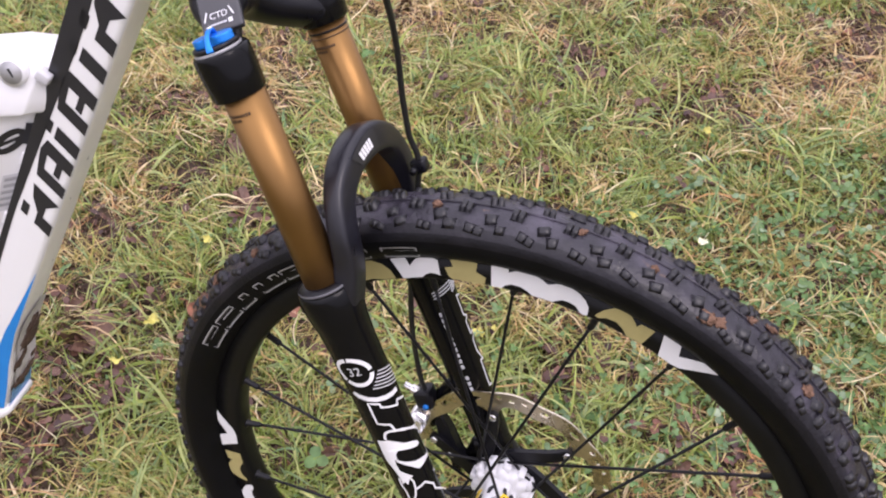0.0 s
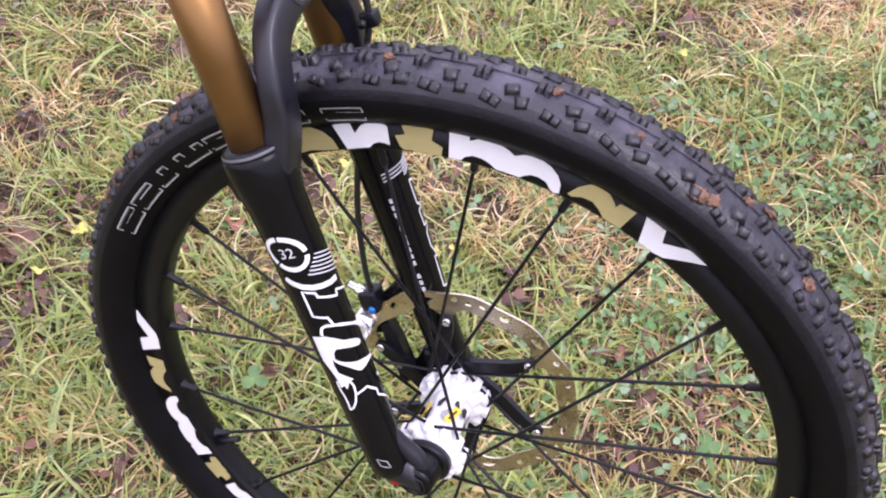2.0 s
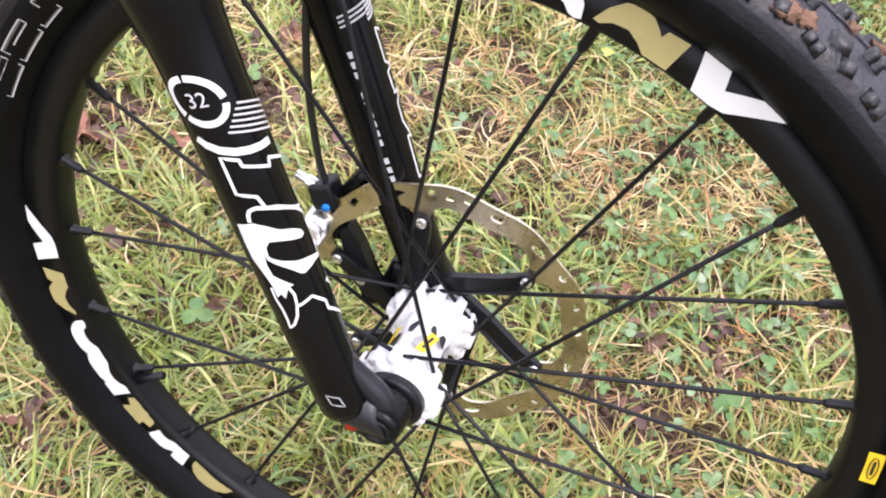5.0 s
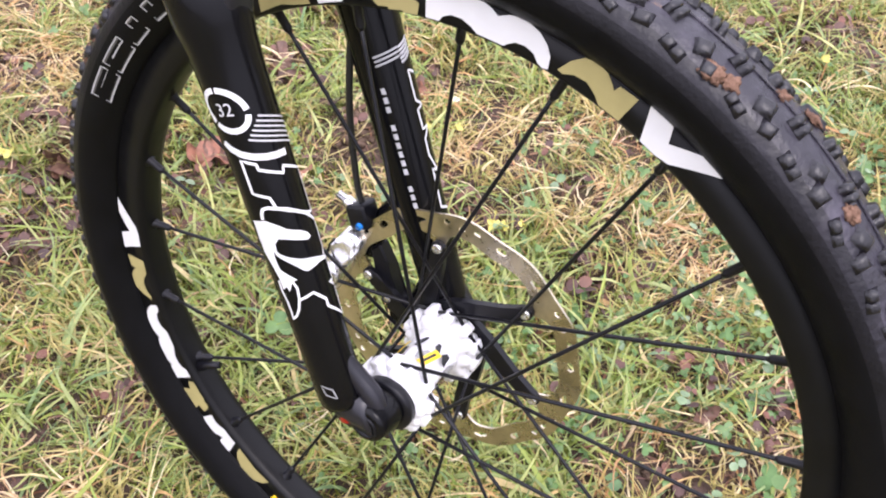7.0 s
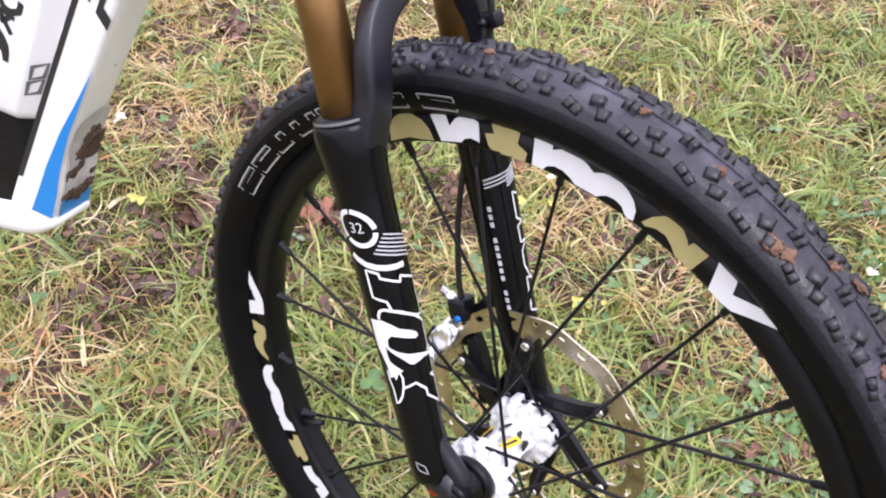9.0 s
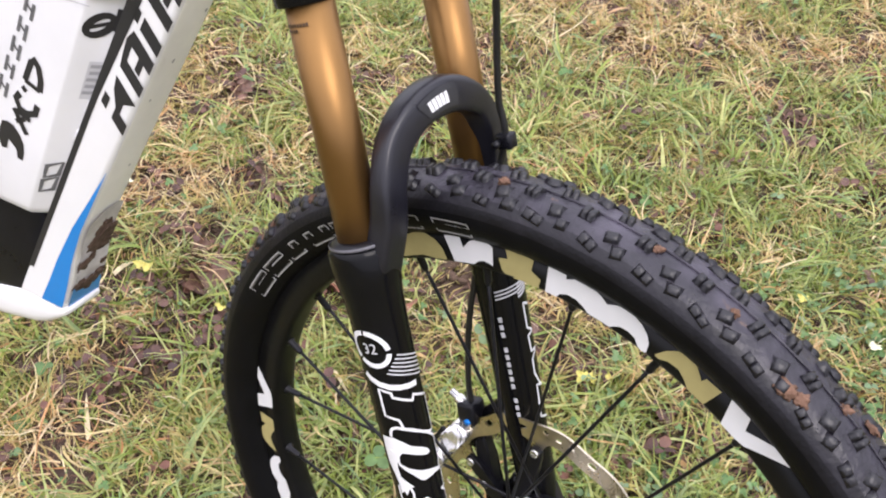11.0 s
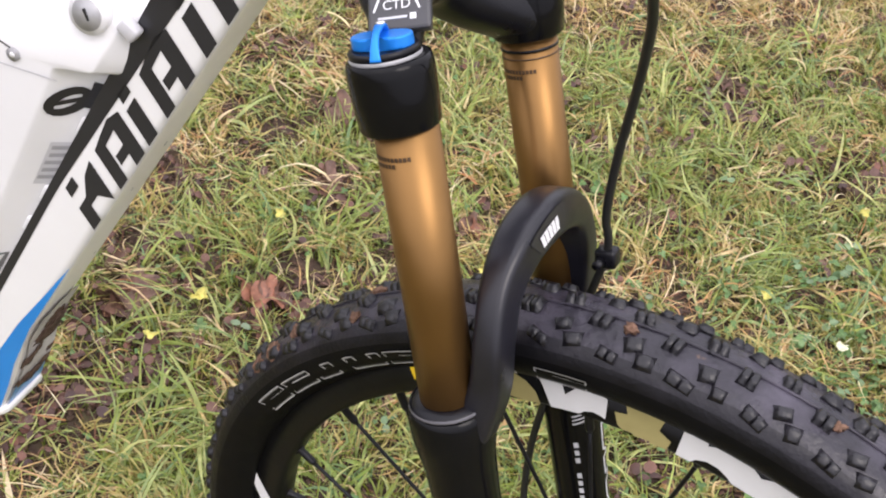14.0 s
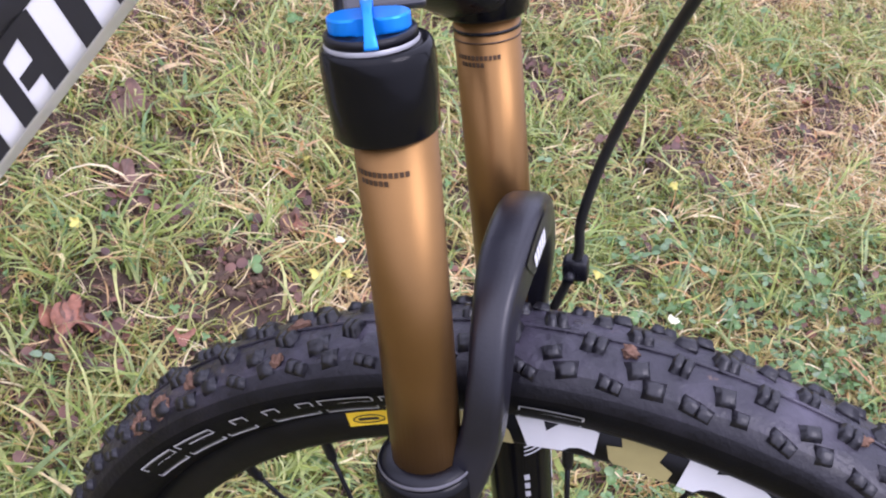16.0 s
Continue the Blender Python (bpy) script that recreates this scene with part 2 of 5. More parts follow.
LEAF_RUST = material("rust_dead_leaf", (0.24, 0.10, 0.06), 0.5, spread=0.5, scale=60, bump=0.8, bump_scale=150, second=(0.12, 0.055, 0.04), amount=0.55, edge=0.15)
LEAF_YELLOW = material("yellow_leaf", (0.5, 0.45, 0.1), 0.5, spread=0.2, scale=50, bump=0.2, bump_scale=150)
LEAF_PALE = material("pale_leaf", (0.62, 0.6, 0.42), 0.55, spread=0.15, scale=50, bump=0.2, bump_scale=150)


from mathutils import geometry


# ---- mesh helpers ----
def part(name, bm, mat, parent, label="", smooth=True):
    """Links a bmesh as one mesh object under parent."""
    bmesh.ops.recalc_face_normals(bm, faces=bm.faces)
    me = bpy.data.meshes.new(name)
    for f in bm.faces:
        f.smooth = smooth
    bm.to_mesh(me)
    bm.free()
    return link_part(name, me, mat, parent, label)


def link_part(name, me, mat, parent, label=""):
    for m in mat if isinstance(mat, (list, tuple)) else [mat]:
        if m.name not in me.materials:
            me.materials.append(m)
    ob = new(name, me)
    ob.parent = parent
    if label:
        tagged(ob, label)
    return ob


def loft(rings, closed=True, caps=True, bm=None, loop=False, mat_of=None):
    """Quads between rings of points. closed: each ring is closed; loop: the last ring joins the first."""
    bm = bm or bmesh.new()
    vs = [[bm.verts.new(p) for p in ring] for ring in rings]
    n = len(vs[0])
    span = list(zip(vs, vs[1:])) + ([(vs[-1], vs[0])] if loop else [])
    for k, (a, b) in enumerate(span):
        for i in range(n if closed else n - 1):
            j = (i + 1) % n
            f = bm.faces.new((a[i], a[j], b[j], b[i]))
            if mat_of:
                f.material_index = mat_of(k, i)
    if caps and closed and not loop:
        bm.faces.new(vs[0][::-1])
        bm.faces.new(vs[-1])
    return bm


def smooth_path(pts, steps=8):
    """Catmull-Rom through the points."""
    p = [Vector(q) for q in pts]
    p = [p[0] * 2 - p[1]] + p + [p[-1] * 2 - p[-2]]
    out = []
    for i in range(1, len(p) - 2):
        for k in range(steps):
            t = k / steps
            a, b, c, d = p[i - 1], p[i], p[i + 1], p[i + 2]
            out.append(0.5 * (2 * b + (c - a) * t + (2 * a - 5 * b + 4 * c - d) * t * t + (3 * b - a - 3 * c + d) * t ** 3))
    out.append(p[-2])
    return out


def tube(pts, radius, sides=10, steps=8, ends=True):
    path = smooth_path(pts, steps) if steps > 1 else [Vector(q) for q in pts]
    rings, side = [], None
    for i, q in enumerate(path):
        d = (path[min(i + 1, len(path) - 1)] - path[max(i - 1, 0)]).normalized()
        if side is None:
            side = d.orthogonal().normalized()
        side = (side - d * side.dot(d)).normalized()
        up = d.cross(side)
        r = radius(i / (len(path) - 1)) if callable(radius) else radius
        rings.append([q + r * (side * math.cos(2 * math.pi * k / sides) + up * math.sin(2 * math.pi * k / sides)) for k in range(sides)])
    return loft(rings, caps=ends)


def prism(outline, depth, at, bevel=0.0, segments=2):
    """A flat outline (x, y) given depth along z, laid by the matrix at, with rounded edges."""
    bm = bmesh.new()
    lo = [bm.verts.new((x, y, 0)) for x, y in outline]
    hi = [bm.verts.new((x, y, depth)) for x, y in outline]
    n = len(lo)
    bm.faces.new(lo[::-1])
    bm.faces.new(hi)
    for i in range(n):
        bm.faces.new((lo[i], lo[(i + 1) % n], hi[(i + 1) % n], hi[i]))
    if bevel:
        bmesh.ops.bevel(bm, geom=bm.edges[:], offset=bevel, segments=segments, affect="EDGES", profile=0.5)
    bm.transform(at)
    return bm


def block(sx, sy, sz, at, bevel=0.002, segments=2):
    return prism([(-sx / 2, -sy / 2), (sx / 2, -sy / 2), (sx / 2, sy / 2), (-sx / 2, sy / 2)], sz, at @ Matrix.Translation((0, 0, -sz / 2)), bevel, segments)


def axes(origin, x, y, z):
    m = Matrix.Identity(4)
    for i, c in enumerate((x, y, z, origin)):
        m[0][i], m[1][i], m[2][i] = c
    return m


# ---- the bicycle: local x ahead in the wheel's plane, y to its far side, z up in that plane; the origin is the front axle ----
AXLE_HEIGHT, BIKE_LEAN = 0.3328, -6.60
bike = new("mountain_bike")
bike.matrix_world = pose(0, 0, AXLE_HEIGHT, BIKE_LEAN, 0, 0)
bike.empty_display_size = 0.1
tagged(bike, "white mountain bike with black and bronze fork, standing on grass", "bicycle")


# the wheel's own seat in the fork: axle, turn, lean and size
WHEEL = bike.matrix_world.inverted() @ pose(0.0006, 0.0020, 0.3177, -4.980, 0, -0.117) @ pose(0, 0, 0, 0, -0.154, 0) @ Matrix.Scale(1.0488, 4)
AXLE_DROP = WHEEL.translation


def on_wheel(ob):
    ob.matrix_local = WHEEL
    return ob


def polar(r, deg, v):
    return Vector((r * math.cos(radians(deg)), v, r * math.sin(radians(deg))))


def lathe(profile, n=96, closed_profile=True, mat_of=None):
    """Turns a profile of (radius, v) about the axle."""
    rings = [[polar(r, 360 * k / n, v) for r, v in profile] for k in range(n)]
    return loft(rings, closed=closed_profile, caps=False, loop=True, mat_of=mat_of)


# tyre
half = [(0.279, 0.0115), (0.2832, 0.0162), (0.2872, 0.0212), (0.2925, 0.0255), (0.2990, 0.0284), (0.3060, 0.0292), (0.3125, 0.0274), (0.3180, 0.0225), (0.3218, 0.0145), (0.3238, 0.005)]
profile = [(r, -v) for r, v in half] + [(r, v) for r, v in half[::-1]] + [(0.285, 0.008), (0.285, -0.008)]


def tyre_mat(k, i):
    # bands step darker from crown to sidewall, the shading put into their colour
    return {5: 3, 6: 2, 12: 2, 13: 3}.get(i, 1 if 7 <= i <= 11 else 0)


tyre = on_wheel(part("tyre", lathe(profile, 160, mat_of=tyre_mat), [RUBBER, TREAD, TREAD_EDGE_SHADE, SHOULDER_SHADE], bike, "knobbly black mountain bike tyre with dried mud specks"))


def knob_mesh(length, width, height, sipe=False, taper=0.82):
    """A tread block: along the rolling way x, across y, out z, with its top slightly smaller."""
    bm = bmesh.new()
    def blk(x0, x1):
        rows = []
        for z, s in ((-0.0016, 1.5), (0.0004, 1.2), (height * 0.5, 1.03), (height * 0.85, 0.92), (height, taper)):
            cx = (x0 + x1) / 2
            rows.append([(cx + (x - cx) * s, y * s, z) for x, y in ((x0, -width / 2), (x1, -width / 2), (x1, width / 2), (x0, width / 2))])
        loft(rows, bm=bm)
    if sipe:
        blk(-length / 2, -0.0004)
        blk(0.0004, length / 2)
    else:
        blk(-length / 2, length / 2)
    bmesh.ops.recalc_face_normals(bm, faces=bm.faces)
    me = bpy.data.meshes.new("knob")
    for f in bm.faces:
        f.smooth = True
    bm.to_mesh(me)
    bm.free()
    me.materials.append(KNOB_RUBBER)
    return me


KNOBS = {"mid": knob_mesh(0.0092, 0.0074, 0.0046, True, 0.7), "inner": knob_mesh(0.0080, 0.0066, 0.0040, False, 0.66), "long": knob_mesh(0.0112, 0.0052, 0.0031, True, 0.66), "square": knob_mesh(0.0068, 0.0061, 0.0033, False, 0.66)}
# row: mesh, v, radius of the carcass, outward tilt in degrees, phase, turn in degrees
ROWS_OF_KNOBS = [("mid", 0.0058, 0.3235, 9, 0.0, 10), ("inner", 0.0142, 0.3216, 27, 0.46, -14), ("long", 0.0232, 0.3172, 46, 0.74, 14), ("square", 0.0212, 0.3190, 42, 0.25, -8)]
PERIODS = 52
rest = bmesh.new()
rk = random.Random(3)
for p in range(PERIODS):
    for side in (-1, 1):
        for kind, v, r, tilt, phase, turn in ROWS_OF_KNOBS:
            ang = (p + phase + (0.5 if side > 0 else 0.0)) * 360 / PERIODS
            radial = polar(1, ang, 0)
            tangent = Vector((-math.sin(radians(ang)), 0, math.cos(radians(ang))))
            out = (radial * math.cos(radians(tilt)) + Vector((0, side, 0)) * math.sin(radians(tilt))).normalized()
            m = axes(polar(r, ang, side * v), tangent, out.cross(tangent), out) @ pose(0, 0, 0, 0, 0, side * turn + rk.uniform(-9, 9)) @ Matrix.Diagonal((rk.uniform(0.85, 1.15), rk.uniform(0.85, 1.15), rk.uniform(0.85, 1.05), 1))
            m = m @ pose(0, 0, 0, rk.uniform(-6, 6), rk.uniform(-6, 6), 0)
            if -8 <= ang % 360 <= 206 or ang % 360 > 352:
                ob = link_part("knob", KNOBS[kind], KNOB_RUBBER, tyre)
                ob.matrix_local = m
            else:
                tmp = KNOBS[kind].copy()
                tmp.transform(m)
                rest.from_mesh(tmp)
                bpy.data.meshes.remove(tmp)
tagged(part("lower_knobs", rest, KNOB_RUBBER, tyre, smooth=False), kind="stuff")

part("centre_seam", lathe([(0.3231, -0.0008), (0.3251, -0.0005), (0.3251, 0.0005), (0.3231, 0.0008)], 160), TREAD, tyre, "fine moulding seam round the tread")

# smears of reddish mud between the knobs
rm = random.Random(5)
for ang, v, size in ((63.6, -0.021, 0.008), (62.0, -0.019, 0.006), (54.7, 0.012, 0.007), (58.0, 0.002, 0.005), (151.5, -0.021, 0.008), (147.5, -0.020, 0.009), (143.0, -0.014, 0.007), (131.0, 0.004, 0.007), (132.0, -0.019, 0.005), (82.0, -0.004, 0.005), (72.0, -0.010, 0.004), (101.0, -0.006, 0.005), (47.0, -0.012, 0.006)):
    t = max(-1.0, min(1.0, v / 0.0292))
    r = 0.306 + 0.0186 * (1 - abs(t) ** 2.6) ** 0.6
    out = (polar(1, ang, 0) * (1 - t * t) ** 0.5 + Vector((0, t, 0))).normalized()
    bm = bmesh.new()
    bmesh.ops.create_icosphere(bm, subdivisions=3, radius=1)
    for q in bm.verts:
        q.co *= 1 + 0.9 * noise.noise(q.co * 2.0 + Vector((ang, v * 300, 0)))
        q.co = Vector((q.co.x * size * 0.8, q.co.y * size * 0.6, q.co.z * 0.0022))
    along = Vector((-math.sin(radians(ang)), 0, math.cos(radians(ang))))
    bm.transform(axes(polar(r, ang, v), along, out.cross(along), out) @ pose(0, 0, 0, 0, 0, rm.uniform(-40, 40)))
    part("mud_smear", bm, RED_MUD, tyre, "smear of reddish dried mud")

# sidewall marking: a run of outlined blocks
def band(points, width, place, closed=False, lift=0.0):
    """A narrow strip along points (p, q) in the plane that place(p, q) bends into shape; width in the units of place's metres."""
    bm = bmesh.new()
    n = len(points)
    pos = [Vector(place(*q)) for q in points]
    left, right = [], []
    for i in range(n):
        a, b = (pos[(i - 1) % n], pos[(i + 1) % n]) if closed else (pos[max(i - 1, 0)], pos[min(i + 1, n - 1)])
        d = (b - a).normalized()
        e = 1e-3
        du = (Vector(place(points[i][0] + e, points[i][1])) - pos[i])
        dv = (Vector(place(points[i][0], points[i][1] + e)) - pos[i])
        nrm = du.cross(dv).normalized()
        s = nrm.cross(d).normalized() * width / 2
        left.append(bm.verts.new(pos[i] + s))
        right.append(bm.verts.new(pos[i] - s))
    for i in range(n if closed else n - 1):
        j = (i + 1) % n
        bm.faces.new((left[i], left[j], right[j], right[i]))
    return bm


def densify(pts, per=4, closed=True):
    out = []
    n = len(pts)
    for i in range(n if closed else n - 1):
        a, b = pts[i], pts[(i + 1) % n]
        out += [(a[0] + (b[0] - a[0]) * k / per, a[1] + (b[1] - a[1]) * k / per) for k in range(per)]
    return out if closed else out + [pts[-1]]


def on_sidewall(deg, h):
    """h from 0 (inner) to 1 (outer edge of the marking) on the near sidewall."""
    r = 0.2885 + 0.0122 * h
    return polar(r, deg, -(0.0222 + 0.0066 * h) - 0.0008)


def fill(rows, place, cols=4):
    """A filled shape: rows of (q, p from, p to)."""
    rings = [[place(p0 + (p1 - p0) * k / cols, q) for k in range(cols + 1)] for q, p0, p1 in rows]
    return loft(rings, closed=False, caps=False)


def patch(points, place, cuts=4):
    """A filled outline of points (p, q), bent into shape by place(p, q)."""
    bm = bmesh.new()
    vs = [bm.verts.new((p * 0.06, q, 0)) for p, q in points]
    for tri in geometry.tessellate_polygon([[v.co for v in vs]]):
        bm.faces.new([vs[i] for i in tri])
    bmesh.ops.subdivide_edges(bm, edges=bm.edges[:], cuts=cuts, use_grid_fill=True)
    for v in bm.verts:
        v.co = place(v.co.x / 0.06, v.co.y)
    return bm


MARKS = [
    [(0, 0), (0, 1), (1, 1), (1, 0.62), (0.35, 0.62), (0.35, 0.4), (1, 0.4), (1, 0)],
    [(0, 0), (0, 1), (1, 1), (1, 0.68), (0.3, 0.68), (0.3, 0.32), (1, 0.32), (1, 0)],
    [(0, 0), (0, 0.4), (0.4, 0.4), (0.4, 1), (0.7, 1), (0.7, 0.0), (0.3, 0.0)],
    [(0, 0), (0, 1), (0.28, 1), (0.28, 0.35), (0.72, 0.35), (0.72, 1), (1, 1), (1, 0)],
]
for i in range(8):
    a0 = 154.9 - i * 6.5
    pts = densify([(a0 - 5.6 * p - 0.3 * q, q) for p, q in (MARKS[i % 4] if i < 7 else MARKS[0])], 3)
    mark = part("sidewall_marking", band(pts, 0.0010, on_sidewall, True), DECAL_LIGHT_GREY, tyre, "pale grey outlined shape", False)
    part("marking_fill", patch(pts, lambda d, h: on_sidewall(d, h) + Vector((0, 0.0004, 0)), 1), SIDEWALL_PRINT, mark, "dull grey print", False)

# rim
rim_profile = [(0.2822, -0.0135), (0.2822, -0.0112), (0.276, -0.0105), (0.2745, 0.0), (0.276, 0.0105), (0.2822, 0.0112), (0.2822, 0.0135), (0.2632, 0.0133), (0.2606, 0.0120), (0.2592, 0.0068), (0.2586, 0.0), (0.2592, -0.0068), (0.2606, -0.0120), (0.2632, -0.0133)]
rim = on_wheel(part("rim", lathe(rim_profile, 160), RIM_BLACK, bike, "black alloy rim with white and dull gold graphics"))


def on_rim(deg, h):
    return polar(0.2622 + 0.0202 * h, deg, -0.0141)


# outlines round the rim: degrees, and 0 at its inner edge to 1 at its outer
RIM_SHAPES = [
    (0, [(119.2, 0.02), (118.6, 0.5), (117.2, 0.85), (115.4, 0.98), (113.6, 0.93), (112.0, 0.72), (110.9, 0.4), (110.4, 0.0), (113.0, 0.02), (115.2, 0.1), (117.2, 0.06)]),
    (1, [(110.2, 0.92), (107.5, 1.0), (107.05, 0.58), (105.9, 0.86), (104.6, 1.0), (103.0, 0.99), (101.95, 0.86), (102.0, 0.16), (102.6, 0.22), (103.6, 0.26), (104.6, 0.19), (105.3, 0.05), (109.0, 0.0)]),
    (0, [(99.9, 0.98), (99.5, 0.62), (101.0, 0.55), (100.5, 0.15), (99.9, 0.03), (98.5, 0.05), (98.4, -0.02), (96.4, 0.02), (96.3, -0.03), (94.3, 0.0), (94.1, 0.33), (95.7, 0.52), (95.4, 0.92), (97.6, 1.0), (97.8, 0.93)]),
    (1, [(93.2, 1.0), (90.5, 1.0), (90.4, 0.80), (89.2, 0.95), (88.0, 1.0), (86.5, 0.98), (85.2, 0.88), (84.2, 0.74), (83.0, 0.90), (81.8, 0.97), (80.5, 0.95), (79.2, 0.85), (78.0, 0.65), (77.2, 0.40), (76.9, 0.05), (77.6, 0.0), (78.3, 0.05), (79.1, 0.24), (80.3, 0.31), (81.5, 0.27), (82.3, 0.14), (82.8, 0.03), (86.3, 0.03), (87.2, 0.16), (88.4, 0.27), (89.8, 0.28), (90.9, 0.16), (91.4, 0.0), (93.2, 0.0)]),
    (0, [(75.9, 0.2), (75.0, 0.6), (73.8, 0.9), (72.5, 0.98), (71.0, 0.92), (69.9, 0.72), (69.5, 0.62), (69.2, 0.82), (66.9, 0.86), (67.2, 0.02), (70.0, 0.02), (71.0, 0.20), (72.4, 0.36), (74.0, 0.32), (75.2, 0.16)]),
    (1, [(65.6, 0.95), (62.6, 0.98), (61.6, 0.5), (58.4, 0.95), (55.25, 0.97), (58.0, 0.45), (60.0, 0.08), (61.6, 0.0), (64.0, 0.0)]),
]
for turn in (0, 119.2, -120.4):
    for white, outline in RIM_SHAPES:
        pts = densify([(d + turn, h) for d, h in outline], 2)
        part("rim_graphic", patch(pts, on_rim, 2), DECAL_WHITE if white else DECAL_GOLD, rim, "white rim graphic" if white else "dull gold rim graphic", False)
    lab = 128.8 + turn * 0.985
    label = part("rim_label", fill([(0.42, lab, lab - 5.3), (0.86, lab - 0.2, lab - 5.4)], on_rim, 4), DECAL_YELLOW, rim, "yellow rim label", False)
    part("rim_label_mark", band([(lab - 2.7 + 1.9 * math.cos(k * 0.42), 0.64 + 0.12 * math.sin(k * 0.42)) for k in range(15)], 0.0007, lambda d, h: on_rim(d, h) + Vector((0, -0.0005, 0)), True), DECAL_BLACK, label, "thin black oval", False)
    part("rim_label_mark", fill([(0.6, lab - 1.5, lab - 3.9), (0.68, lab - 1.4, lab - 3.8)], lambda d, h: on_rim(d, h) + Vector((0, -0.0005, 0)), 3), DECAL_BLACK, label, "black bar", False)

# spokes and nipples
for k in range(24):
    ang = 15.0 * k
    near = k % 2 == 1
    sign = (1 if k % 4 == 1 else -1) if near else (1 if k % 4 == 2 else -1)
    v = -0.036 if near else 0.024
    a = polar(0.262, ang, -0.003 if near else 0.002)
    b = polar(0.0262, ang + 76 * sign, v)
    d = (b - a).normalized()
    on_wheel(part("spoke", tube([a + d * 0.004, a + d * 0.03, a + d * 0.12, b], 0.0014, 8, 1), SATIN_BLACK, bike))
    bm = tube([a - d * 0.002, a + d * 0.003, a + d * 0.0045, a + d * 0.016, a + d * 0.019], lambda f: 0.0060 if f < 0.1 else 0.0050 if f < 0.4 else 0.0029 if f < 0.9 else 0.0015, 12, 1)
    part("nipple", bm, SATIN_BLACK, rim)
va = polar(0.2585, 211.5, -0.002)
part("valve", tube([va, va * 0.96, va * 0.955, va * 0.90], lambda f: 0.005 if f < 0.3 else 0.0032, 12, 1), SATIN_BLACK, rim, "black tyre valve")

# hub
def lobed(v_list, r_list, lobes, depth, n=96):
    rings = []
    for v, r in zip(v_list, r_list):
        rings.append([polar(r + depth * math.tanh(2.5 * math.cos(lobes * 2 * math.pi * k / n)), 360 * k / n, v) for k in range(n)])
    return loft(rings)


hub = on_wheel(part("hub", lobed([-0.027, -0.02, -0.005, 0.008, 0.014], [0.0175, 0.0165, 0.0155, 0.0165, 0.018], 6, 0.0008), WHITE_HUB, bike, "white alloy front hub"))
part("hub_flange", lobed([-0.046, -0.0445, -0.036, -0.028, -0.026], [0.0215, 0.0242, 0.025, 0.0242, 0.0215], 12, 0.0016), WHITE_HUB, hub, "white scalloped flange")
part("hub_flange", lobed([0.012, 0.0145, 0.022, 0.030, 0.032], [0.022, 0.0254, 0.0262, 0.0254, 0.022], 12, 0.0018), WHITE_HUB, hub, "white scalloped flange")
for k in range(12):
    for v, off in ((-0.0365, 7.5), (0.0225, 22.5)):
        a = 30 * k + off
        part("spoke_seat", block(0.0078, 0.013, 0.0075, axes(polar(0.0257 if v < 0 else 0.027, a, v), Vector((-math.sin(radians(a)), 0, math.cos(radians(a)))), Vector((0, 1, 0)), polar(1, a, 0)), 0.0015), WHITE_HUB, hub)
rh = random.Random(14)
for k in range(14):
    d0, v0 = 360 * k / 14 + rh.uniform(-6, 6), rh.uniform(-0.024, 0.002)
    wd, wv, sl = rh.uniform(14, 26), rh.uniform(0.007, 0.014), rh.uniform(-14, 14)
    part("hub_graphic", fill([(v0, d0, d0 + wd * 0.6), (v0 + wv * 0.5, d0 + sl * 0.5, d0 + sl * 0.5 + wd), (v0 + wv, d0 + sl, d0 + sl + wd * 0.5)], lambda d, h: polar(0.0182, d, h), 4), DECAL_BLACK if k % 3 else DECAL_GREY, hub, "dark hub graphic", False)
for d0 in (62, 146, 262):
    label = part("hub_label", fill([(-0.020, d0, d0 + 20), (-0.002, d0 - 16, d0 + 4)], lambda d, h: polar(0.0188, d, h), 4), DECAL_YELLOW, hub, "yellow hub label", False)
    part("hub_label_mark", fill([(-0.017, d0 + 5, d0 + 11), (-0.005, d0 - 6, d0)], lambda d, h: polar(0.0190, d, h), 4), DECAL_BLACK, label, "black bar", False)
part("end_cap", lathe([(0.0195, -0.053), (0.0205, -0.0515), (0.0205, -0.046), (0.009, -0.046), (0.009, -0.053)], 48), SATIN_BLACK, hub, "black hub end cap")
part("end_cap", lathe([(0.0195, 0.047), (0.0205, 0.0455), (0.0205, 0.032), (0.009, 0.032), (0.009, 0.047)], 48), SATIN_BLACK, hub, "black hub end cap")

# brake rotor: a slotted steel ring on a black spider
ROT_V = 0.036
def rotor_open(a, r):
    """Where the disc is cut through: a in degrees, r in metres."""
    for step, off, rc, la, lr, slant in ((60, 12, 0.0950, 0.0042, 0.0027, 0.3), (60, 24, 0.0968, 0.0026, 0.0020, 0.0), (60, 31, 0.0955, 0.0028, 0.0024, 0.4), (60, 38, 0.0968, 0.0026, 0.0020, 0.0), (60, 52, 0.0948, 0.0060, 0.0022, -0.4)):
        d = (a - off + step / 2) % step - step / 2
        x, y = radians(d) * rc, r - rc
        x, y = x + slant * y, y - slant * 0.35 * x
        if (x / la) ** 2 + (y / lr) ** 2 < 1:
            return True
    return False


